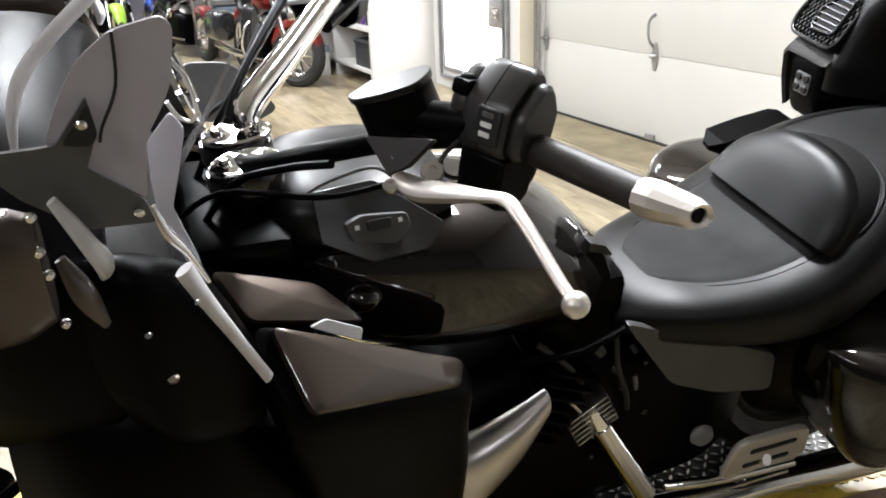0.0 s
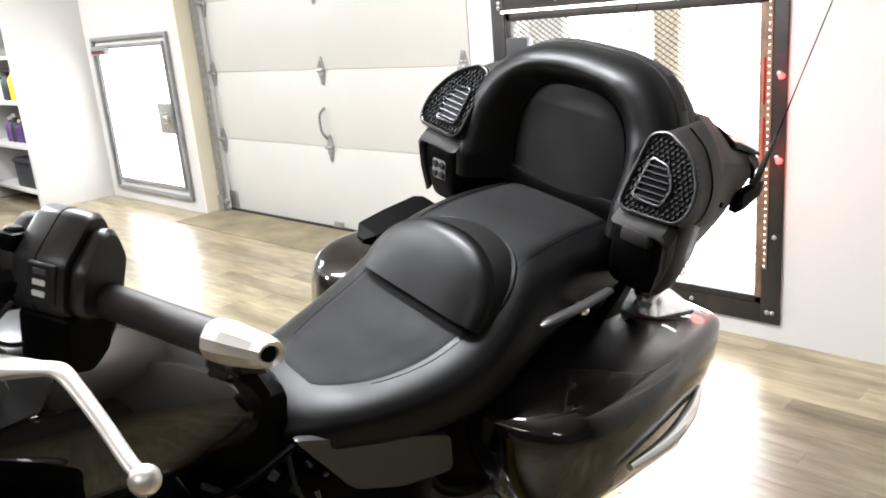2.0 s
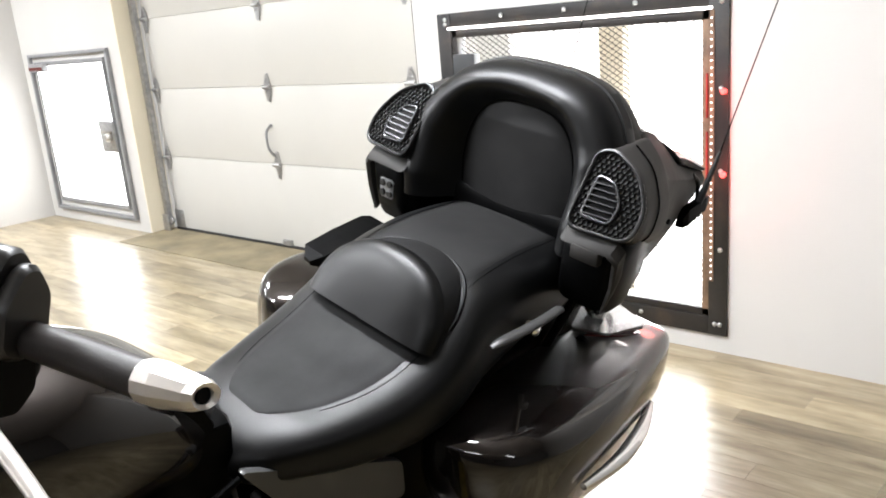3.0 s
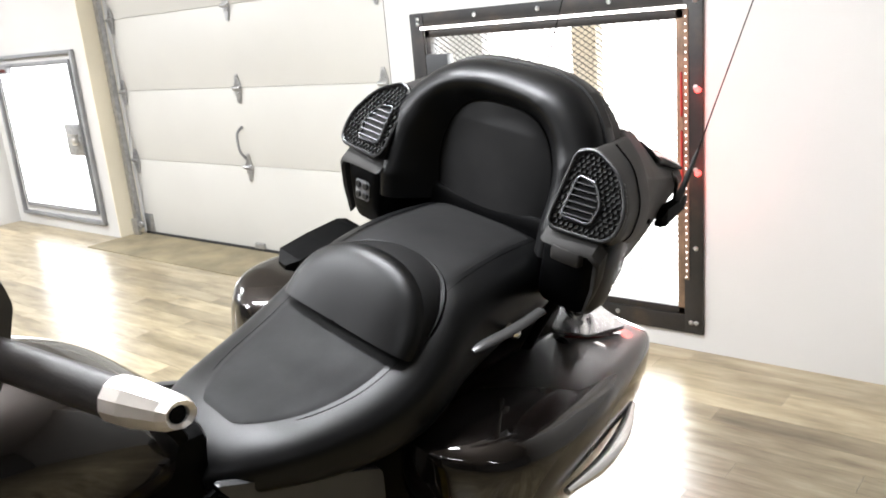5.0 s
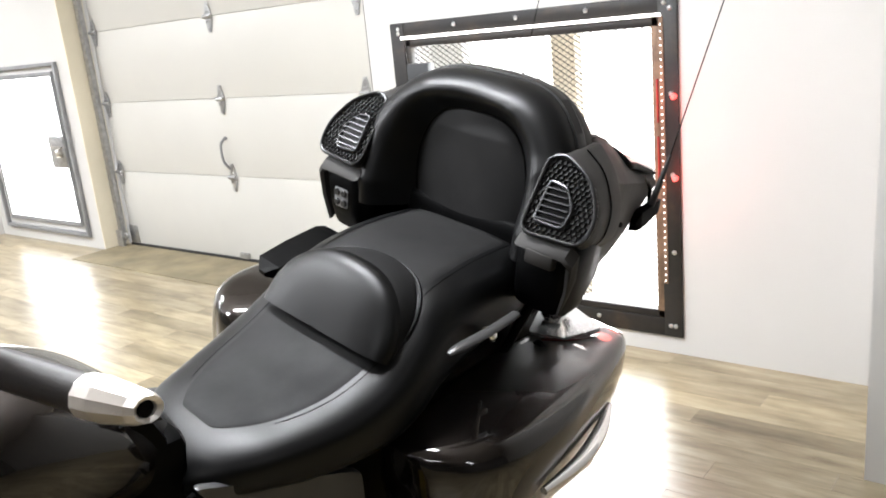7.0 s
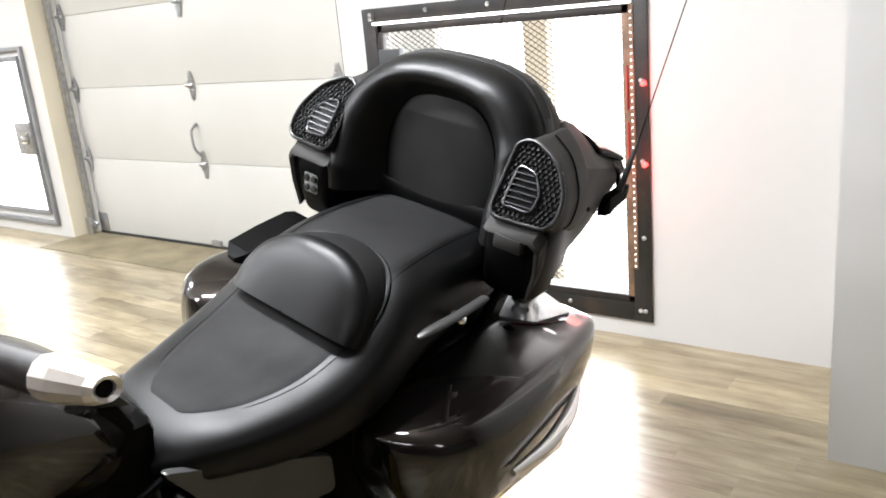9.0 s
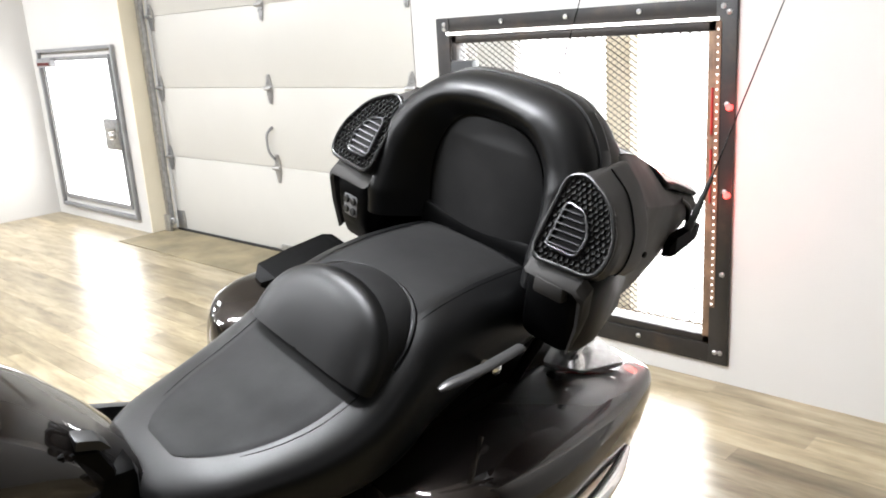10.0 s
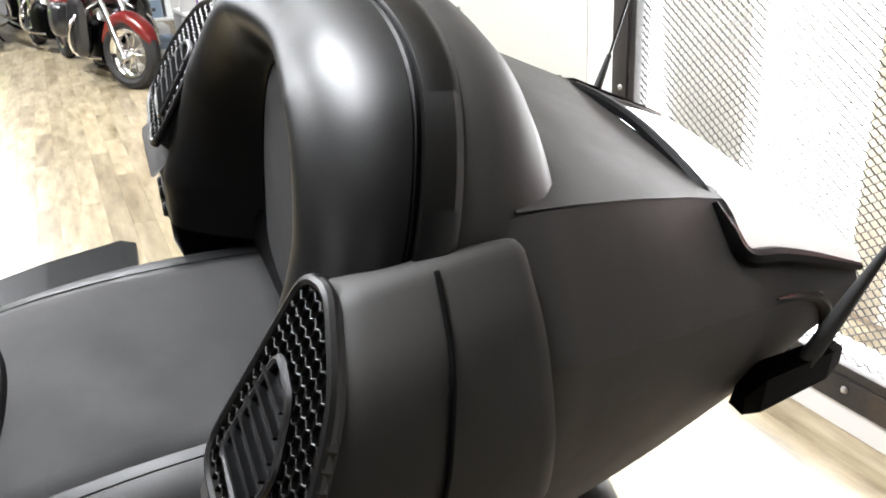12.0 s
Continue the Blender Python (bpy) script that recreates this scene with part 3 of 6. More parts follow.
SEAT = [(-0.145, 0.045, 0.085, 0.664, 0.61, 2.2, 2.6), (-0.11, 0.045, 0.122, 0.684, 0.585, 2.3, 3.0), (-0.05, 0.044, 0.158, 0.698, 0.585, 2.4, 3.5), (0.03, 0.042, 0.188, 0.708, 0.575, 2.5, 3.8), (0.12, 0.040, 0.213, 0.728, 0.573, 2.6, 3.9), (0.20, 0.037, 0.225, 0.762, 0.577, 2.7, 3.8), (0.27, 0.033, 0.224, 0.812, 0.590, 2.8, 3.4), (0.34, 0.028, 0.214, 0.856, 0.62, 3.0, 3.2), (0.45, 0.020, 0.210, 0.869, 0.66, 3.2, 3.4), (0.56, 0.012, 0.207, 0.868, 0.68, 3.2, 3.4), (0.68, 0.004, 0.195, 0.860, 0.70, 3.2, 3.4)]
seat = part("seat", loft_y(SEAT, 6, 56), VINYL, bike, "black vinyl two-up seat")
SEAT_ROWS = spline(SEAT, 12)


def seat_top(x, y):
    row = [np.interp(y, SEAT_ROWS[:, 0], SEAT_ROWS[:, i]) for i in range(7)]
    zc = (row[3] + row[4]) / 2
    u = min(0.999, abs(x - row[1]) / row[2])
    return zc + (row[3] - zc) * (1 - u ** row[6]) ** (1 / row[6])


def seat_mid(y):
    """The seat's middle line."""
    return float(np.interp(y, SEAT_ROWS[:, 0], SEAT_ROWS[:, 1]))


def seat_patch(y0, y1, width, lift=0.0014, ny=26, nx=20):
    """A panel that follows the seat's top; width gives its half-width at a share of its length."""
    bm = bmesh.new()
    grid = []
    for i in range(ny + 1):
        s = i / ny
        y = y0 + (y1 - y0) * s
        w = width(s)
        row = []
        for j in range(nx + 1):
            x = seat_mid(y) + w * (2 * j / nx - 1)
            edge = min(i, ny - i, j, nx - j)
            row.append(bm.verts.new((x, y, seat_top(x, y) + (lift if edge else -0.004))))
        grid.append(row)
    for i in range(ny):
        for j in range(nx):
            bm.faces.new((grid[i][j], grid[i][j + 1], grid[i + 1][j + 1], grid[i + 1][j]))
    return bm


def insert_half(s):
    """Half-width of the rider's panel: round in front, widest at the pad."""
    return 0.012 + 0.128 * math.sqrt(max(0.0, 1 - (1 - s) ** 2.3)) + 0.016 * s


part("seat_insert", seat_patch(-0.075, 0.205, insert_half), SUEDE, seat, "grippy matt black seat panel")
def passenger_half(s):
    return 0.146 - 0.008 * s


part("passenger_insert", seat_patch(0.315, 0.63, passenger_half), SUEDE, seat, "matt black passenger panel")


def seam(side, y0, y1, width, s0, n=16):
    """A sewn seam along one side of a seat panel."""
    rows = [(y0 + (y1 - y0) * s, width(s)) for s in np.linspace(s0, 1, n)]
    return tube([(seat_mid(y) + side * w, y, seat_top(seat_mid(y) + side * w, y) + 0.0002) for y, w in rows], [0.0002] + [0.0008] * (n - 1), 6, 1)


# seams in near-black so that they read as shaded creases
for side, s0 in ((-1, 0.22), (1, 0.30)):
    part("panel_seam", seam(side, -0.075, 0.205, insert_half, s0), DARK, seat)
    part("panel_seam", seam(side, 0.315, 0.63, passenger_half, 0.0), DARK, seat)
# half-moon back pad: a flat leaning face with a rounded rim and a grippy strip behind it
PAD_O, PAD_W, PAD_UP = Vector((0.040, 0.197, 0.766)), 0.172, Vector((0, 0.078, 0.130))
PAD_N = Vector((0, -0.86, 0.51))


def pad_rim(a, grow=1.0):
    c, s = math.cos(a), math.sin(a)
    return PAD_O + Vector((math.copysign(abs(c) ** 0.86, c) * PAD_W * grow, 0, 0)) + PAD_UP * (abs(s) ** 0.86 * grow)


def pad_sheet(rows):
    """rows of (share of the rim, lift off the face, shift to the rear, drop)"""
    bm = bmesh.new()
    angles = [math.pi * i / 40 for i in range(41)]
    grid = [[bm.verts.new(PAD_O + (pad_rim(a) - PAD_O) * s + PAD_N * lift + Vector((0, back * (0.35 + 0.65 * math.sin(a)), -drop))) for a in angles] for s, lift, back, drop in rows]
    for p, q in zip(grid, grid[1:]):
        for i in range(40):
            bm.faces.new((p[i], p[i + 1], q[i + 1], q[i]))
    return bm


pad = part("lumbar_pad", pad_sheet([(0.02, 0.022, 0, 0), (0.25, 0.0225, 0, 0), (0.5, 0.022, 0, 0), (0.7, 0.020, 0, 0), (0.83, 0.0155, 0, 0), (0.92, 0.0095, 0, 0), (0.975, 0.002, 0, 0), (1.0, -0.006, 0, 0), (1.0, -0.014, 0.006, 0.0)]), VINYL, seat, "half-moon rider back pad")
part("pad_top", pad_sheet([(0.985, -0.016, 0.0, 0.0), (0.995, -0.017, 0.006, 0.0), (0.99, -0.018, 0.022, 0.001), (0.985, -0.02, 0.050, 0.004), (0.975, -0.02, 0.074, 0.010), (0.95, -0.02, 0.086, 0.026), (0.90, -0.02, 0.090, 0.065)]), SUEDE, pad, "matt strip along the pad's top")
# near-black tube laid along the crease to draw its shade
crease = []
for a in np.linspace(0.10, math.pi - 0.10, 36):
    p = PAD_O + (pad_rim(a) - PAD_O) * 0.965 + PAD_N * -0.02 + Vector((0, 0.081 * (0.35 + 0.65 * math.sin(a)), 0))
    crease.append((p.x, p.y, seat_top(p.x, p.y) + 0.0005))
part("pad_crease_shade", tube(crease, 0.0042, 6, 1), DARK, pad, "dark tube standing in for crease shade behind the pad")


def outline(half, k=8):
    """A whole arch from the points of its left half, given from crown to foot."""
    h = spline(half, k)
    return [(-x, z) for x, z in h[::-1]] + [(x, z) for x, z in h[1:]]


SKEW = 0.04
# passenger backrest: a fat horseshoe roll round a recessed panel
OUTER = outline([(0, 1.193), (0.075, 1.191), (0.130, 1.182), (0.172, 1.165), (0.206, 1.140), (0.236, 1.108), (0.257, 1.072), (0.269, 1.032), (0.276, 0.985), (0.279, 0.93), (0.276, 0.865)])


def lean(z):
    """How far the backrest's outer rim leans to the rear at a height."""
    return 0.45 * max(0.0, z - 1.08)


def tilt(z):
    """How far its recessed panel leans."""
    return 0.08 * (z - 0.9)


INNER = outline([(0, 1.114), (0.036, 1.113), (0.072, 1.106), (0.102, 1.090), (0.126, 1.062), (0.143, 1.022), (0.150, 0.98), (0.149, 0.94), (0.144, 0.905), (0.140, 0.88), (0.138, 0.862)])
bm = bmesh.new()
cols = []
for (xi, zi), (xo, zo) in zip(INNER, OUTER):
    d = Vector((xo - xi, zo - zi))
    deep = min(0.060, d.length * 0.62)
    col = []
    for i in range(23):
        t = i / 22
        v = 0.5 - 0.5 * math.cos(math.pi * t)
        f = math.sin(math.pi / 2 * v / 0.60) ** 1.2 if v < 0.60 else math.sqrt(max(0, 1 - ((v - 0.60) / 0.40) ** 2))
        col.append(bm.verts.new((xi + d.x * v, (0.640 + tilt(zi)) * (1 - v) + (0.652 + lean(zo)) * v - (deep + 0.045 * min(1.0, max(0.0, (1.08 - zi - d.y * v) / 0.16)) ** 1.4) * f + SKEW * (xi + d.x * v), zi + d.y * v)))
    cols.append(col)
for p, q in zip(cols, cols[1:]):
    for i in range(22):
        bm.faces.new((p[i], p[i + 1], q[i + 1], q[i]))
back_rest = part("passenger_backrest", bm, VINYL, bike, "black vinyl horseshoe backrest roll")
bm = bmesh.new()
half = len(INNER) // 2
grid = []
for (xl, zl), (xr, zr) in zip(INNER[half::-1], INNER[half:]):
    rise = min(1.0, (1.115 - zl) / 0.05)
    grid.append([bm.verts.new((xl + (xr - xl) * u, 0.6405 + tilt(zl) + SKEW * (xl + (xr - xl) * u) - 0.012 * rise * (1 - abs(2 * u - 1) ** 4), zl)) for u in np.linspace(-0.02, 1.02, 17)])
for p, q in zip(grid[1:], grid[2:]):
    for i in range(16):
        bm.faces.new((p[i], p[i + 1], q[i + 1], q[i]))
part("back_panel", bm, SUEDE, back_rest, "recessed matt backrest panel")
bm = bmesh.new()
grid = [[bm.verts.new((x * s, y + k * lean(z) + SKEW * x, 0.9 + (z - 0.9) * s)) for x, z in OUTER] for y, s, k in ((0.650, 0.985, 1), (0.657, 0.982, 1), (0.660, 1.008, 1), (0.682, 1.016, 0.95), (0.688, 1.004, 0.95))]
for p, q in zip(grid, grid[1:]):
    for i in range(1, len(p)):
        bm.faces.new((p[i - 1], p[i], q[i], q[i - 1]))
# near-black bar fills the gap under the panel in place of its shade
b = bmesh.new()
bars = [[b.verts.new((x, y + SKEW * x, z + 0.006 * (x / 0.15) ** 2)) for y, z in ((0.672, 0.832), (0.622, 0.832), (0.624, 0.868), (0.628, 0.888), (0.633, 0.895), (0.655, 0.896))] for x in np.linspace(-0.150, 0.150, 13)]
for p, q in zip(bars, bars[1:]):
    for i in range(5):
        b.faces.new((p[i], p[i + 1], q[i + 1], q[i]))
b.faces.new(bars[0])
b.faces.new(bars[-1][::-1])
part("gap_shade_strip", b, DARK, back_rest, "dark strip standing in for the shaded gap under the panel")
# seam darkened to draw the shaded crease round the panel
part("panel_seam", tube([(x * 0.995, 0.6395 + tilt(z) + SKEW * x, z - 0.001) for x, z in INNER], 0.0022, 6, 1), DARK, back_rest, "seam round the panel, blackened as crease shade")
# raised near-black tube stands in for the groove's shade
part("roll_groove_shade", tube([(x * 0.985, 0.655 + lean(z) + SKEW * x, 0.95 + (z - 0.95) * 0.985) for x, z in OUTER], 0.004, 6, 1), DARK, back_rest, "dark tube drawing the shade in the groove behind the roll")
part("backrest_band", bm, SATIN, back_rest, "smooth band behind the roll")


TRUNK = [(0.672, 0, 0.318, 1.085, 0.77, 1.9, 2.4), (0.70, 0, 0.316, 1.095, 0.765, 1.9, 2.4), (0.735, 0, 0.306, 1.097, 0.765, 1.8, 2.3), (0.750, 0, 0.290, 1.088, 0.77, 1.7, 2.2)]
trunk = part("trunk", loft_y(TRUNK, 5, 72), SHELL, bike, "satin black luggage trunk")
# its tail: crisp facets from ridge to waist to keel; each station: y, ridge x z, waist x z, keel x z
TAIL = [(0.690, 0.215, 1.060, 0.285, 0.995, 0.262, 0.82), (0.745, 0.233, 1.093, 0.302, 1.015, 0.268, 0.798), (0.80, 0.218, 1.084, 0.288, 0.998, 0.248, 0.780), (0.87, 0.192, 1.062, 0.264, 0.976, 0.228, 0.775), (0.95, 0.158, 1.030, 0.236, 0.953, 0.211, 0.787), (1.045, 0.132, 0.988, 0.208, 0.926, 0.191, 0.812), (1.11, 0.140, 0.955, 0.193, 0.914, 0.180, 0.848), (1.155, 0.155, 0.930, 0.184, 0.906, 0.172, 0.872)]
TAIL_ROWS = spline(TAIL, 6)
bm = bmesh.new()
for sgn in (1, -1):
    for i0, i1, n, swell in ((1, 3, 5, 0.004), (3, 5, 6, 0.010)):
        grid = []
        for row in TAIL_ROWS:
            line = []
            for j in range(n + 1):
                u = j / n
                x, z = row[i0] + (row[i1] - row[i0]) * u, row[i0 + 1] + (row[i1 + 1] - row[i0 + 1]) * u
                line.append(bm.verts.new((sgn * (x + swell * 4 * u * (1 - u)), row[0], z)))
            grid.append(line)
        for p, q in zip(grid, grid[1:]):
            for i in range(n):
                bm.faces.new((p[i], p[i + 1], q[i + 1], q[i]))
for i0, dz in ((1, -0.010), (5, 0.0)):
    grid = [[bm.verts.new((row[i0] * u, row[0], row[i0 + 1] + dz)) for u in (-1, -0.5, 0, 0.5, 1)] for row in TAIL_ROWS]
    for p, q in zip(grid, grid[1:]):
        for i in range(4):
            bm.faces.new((p[i], p[i + 1], q[i + 1], q[i]))
row = TAIL_ROWS[-1]
bm.faces.new([bm.verts.new((x, row[0], z)) for x, z in ((row[1], row[2]), (row[3], row[4]), (row[5], row[6]), (-row[5], row[6]), (-row[3], row[4]), (-row[1], row[2]))])
part("trunk_tail", bm, SHELL, trunk)
bm = bmesh.new()
grid = [[bm.verts.new((x * sx, y + k * lean(z), 0.95 + (z - 0.95) * sz)) for x, z in OUTER] for y, sx, sz, k in ((0.686, 0.99, 0.99, 0.95), (0.700, 1.0, 0.995, 0.9), (0.725, 0.985, 0.97, 0.8), (0.750, 0.955, 0.92, 0.65), (0.775, 0.915, 0.85, 0.45), (0.795, 0.87, 0.77, 0.2), (0.802, 0.70, 0.5, 0))]
for p, q in zip(grid, grid[1:]):
    for i in range(1, len(p)):
        bm.faces.new((p[i - 1], p[i], q[i], q[i - 1]))
part("trunk_collar", bm, SHELL, trunk)
# the lid: a flat panel whose ridges run out into two spikes
bm = bmesh.new()
LID = [(0.752, 0.232, 1.100), (0.80, 0.219, 1.089), (0.87, 0.194, 1.066), (0.95, 0.160, 1.033), (1.00, 0.142, 1.012), (1.074, 0.116, 0.981)]
top, low = [], []
for s in np.linspace(0, 1, 19):
    rows = []
    for u in np.linspace(-1, 1, 21):
        end = 0.984 + 0.090 * abs(u) ** 9
        y = 0.752 + (end - 0.752) * s
        w, z = np.interp(y, [r[0] for r in LID], [r[1] for r in LID]), np.interp(y, [r[0] for r in LID], [r[2] for r in LID])
        rows.append(Vector((w * u * 0.995, y, z - 0.003 + 0.010 * (1 - u * u) * (1 - 0.5 * s))))
    top.append([bm.verts.new(p) for p in rows])
    low.append([bm.verts.new(p - Vector((0.004 * (1 if p.x > 0 else -1), 0.002, 0.007))) for p in rows])
for g in (top, low):
    for p, q in zip(g, g[1:]):
        for i in range(20):
            bm.faces.new((p[i], p[i + 1], q[i + 1], q[i]))
rim_a = [r[0] for r in top] + top[-1][1:] + [r[-1] for r in top[-2::-1]]
rim_b = [r[0] for r in low] + low[-1][1:] + [r[-1] for r in low[-2::-1]]
pa, pb = [bm.verts.new(v.co) for v in rim_a], [bm.verts.new(v.co) for v in rim_b]
for i in range(len(pa) - 1):
    bm.faces.new((pa[i], pa[i + 1], pb[i + 1], pb[i]))
part("trunk_lid", bm, SHELL, trunk)


def speaker(sgn):
    """Grille pod on the trunk's front: honeycomb round a slatted vent, over a switch box."""
    m = frame_of((0.243, 0.536, 0.948), (1, 0.04, 0.03), (0, 0.60, 1.0)) if sgn > 0 else frame_of((-0.243, 0.536, 0.954), (-1, 0.04, 0.03), (0, 0.60, 1.0)) @ Matrix.Diagonal((1.04, 1.08, 1.0, 1))
    # outline in the grille's plane: x outwards, y up
    out = rounded([(-0.012, -0.006), (0.128, -0.004), (0.136, 0.06), (0.095, 0.128), (0.028, 0.162), (-0.006, 0.15)], 0.03, 5)
    flip = 1 if sgn > 0 else -1
    grille = part("speaker_grille", prism(out, 0.03 * flip, m @ pose(0, 0, -0.028 * flip)), MATTE, bike, "black speaker pod with honeycomb grille")
    rim = bmesh.new()
    add_tube(rim, [m @ Vector((x, y, 0.004 * flip)) for x, y in out] + [m @ Vector((*out[0], 0.004 * flip))], 0.0045, 8)
    part("rim", rim, SATIN, grille)
    inner = [(0.012, 0.022), (0.076, 0.018), (0.084, 0.060), (0.058, 0.098), (0.018, 0.106)]

    def inside(poly, x, y):
        hit = False
        for i in range(len(poly)):
            (xa, ya), (xb, yb) = poly[i - 1], poly[i]
            if (ya > y) != (yb > y) and x < (xb - xa) * (y - ya) / (yb - ya) + xa:
                hit = not hit
        return hit
    comb = bmesh.new()
    pitch = 0.0112
    for r in range(-1, 18):
        for c in range(-2, 15):
            x, y = (c + (0.5 if r % 2 else 0)) * pitch, r * pitch * 0.866
            if not inside(out, x, y) or inside(inner, x, y):
                continue
            rings = []
            for rad, z in ((0.0066, 0.0), (0.0066, 0.005), (0.0062, 0.0064), (0.0056, 0.0058), (0.0052, -0.001)):
                rings.append([m @ Vector((x + rad * math.cos(math.pi / 6 + i * math.pi / 3), y + rad * math.sin(math.pi / 6 + i * math.pi / 3), z * flip)) for i in range(6)])
            add_rings(comb, rings, caps=False)
    tagged(part("honeycomb", comb, SATIN, grille, smooth=False), kind="stuff")
    rin = rounded(inner, 0.012, 4)
    part("vent_well", prism(rin, 0.004 * flip, m @ pose(0, 0, 0.001 * flip)), DARK, grille)
    rim = bmesh.new()
    add_tube(rim, [m @ Vector((x, y, 0.007 * flip)) for x, y in rin] + [m @ Vector((*rin[0], 0.007 * flip))], 0.0035, 8)
    part("vent_rim", rim, DARK_CHROME, grille)
    for i in range(6):
        y = 0.028 + i * 0.0125
        xr = 0.077 if y < 0.06 else 0.079 - (y - 0.06) * 0.65
        b = bmesh.new()
        add_box(b, 0.014, xr, y - 0.0012, y + 0.0012, 0.004 * flip, 0.012 * flip, m=m)
        part("slat", b, DARK_CHROME, grille)
    b = bmesh.new()
    front = [m @ Vector((x, y, -0.004 * flip)) for x, y in out]
    rear = []
    for p in front:
        u, w = (abs(p.x) - 0.243) / 0.136, (p.z - 0.935) / 0.150
        rear.append(Vector((sgn * (0.240 + 0.092 * u), 0.742, 0.800 + 0.296 * w + 0.09 * u * (1 - w))))
    rings = []
    for s, grow in ((0, 1.0), (0.04, 1.025), (0.12, 1.035), (0.3, 1.035), (0.5, 1.03), (0.75, 1.02), (0.95, 1.005), (1.0, 0.985), (1.03, 0.94)):
        ring = [p.lerp(q, s) for p, q in zip(front, rear)]
        mid = sum(ring, Vector()) / len(ring)
        rings.append([mid + (p - mid) * grow for p in ring])
    add_rings(b, rings)
    seam_ring = [p + Vector((sgn * 0.001, 0, 0.0005)) for p in rings[4]]
    outer = [p for p in seam_ring if abs(p.x) > 0.262 and p.z > 0.90]
    part("pod_shell", b, SHELL, grille)
    part("shell_seam", tube(outer, 0.0022, 6, 2), DARK, grille, "dark panel gap")
    # switch box under the grille
    b = bmesh.new()
    taper = 0.10 if sgn > 0 else 0.24
    def slim(p):
        return (p[0] - sgn * taper * max(0.0, 0.92 - p[2]) * max(0.0, (abs(p[0]) - 0.22) / 0.13), p[1], p[2])
    add_rings(b, [[slim(p) for p in superring(y, sgn * xc, hw, top, bot, 5, n=28)] for y, xc, hw, top, bot in ((0.532, 0.290, 0.050, 0.910, 0.815), (0.542, 0.289, 0.063, 0.926, 0.785), (0.575, 0.284, 0.071, 0.938, 0.768), (0.63, 0.272, 0.074, 0.95, 0.762), (0.70, 0.25, 0.064, 0.95, 0.762), (0.76, 0.24, 0.05, 0.94, 0.77))])
    pod = part("switch_pod", b, DARK, bike, "black pod under the speaker")
    # sloping ledge that runs down the outer side as a rim
    b = bmesh.new()
    add_rings(b, [[(sgn * (x + dx), y + dy, z + dz) for dx, dy, dz in ((-w, 0.012, 0.012), (w, 0.010, 0.014), (w, -0.012, -0.006), (w * 0.4, -0.014, -0.014), (-w, -0.010, -0.010))] for x, y, z, w in ((0.234, 0.535, 0.929, 0.006), (0.290, 0.533, 0.932, 0.010), (0.338, 0.532, 0.932, 0.010), (0.356, 0.538, 0.915, 0.007), (0.352, 0.545, 0.86, 0.006), (0.335, 0.552, 0.800, 0.004))])
    part("pod_ledge", b, SHELL, pod)
    if sgn < 0:
        b = bmesh.new()
        add_box(b, sgn * 0.262, sgn * 0.315, 0.530, 0.545, 0.83, 0.885, 0.008)
        plate = part("button_plate", b, GREY_FRAME, pod)
        for bx, bz in ((0.276, 0.870), (0.300, 0.870), (0.276, 0.846), (0.300, 0.846)):
            part("button", lathe([(0.009, 0), (0.009, 0.003), (0.007, 0.005)], 12, pose(sgn * bx, 0.5305, bz, 90, 0, 0)), MATTE, plate)
    else:
        part("pod_latch", box(0.258, 0.325, 0.516, 0.540, 0.888, 0.920, 0.007), SHELL, pod)


speaker(1)
speaker(-1)


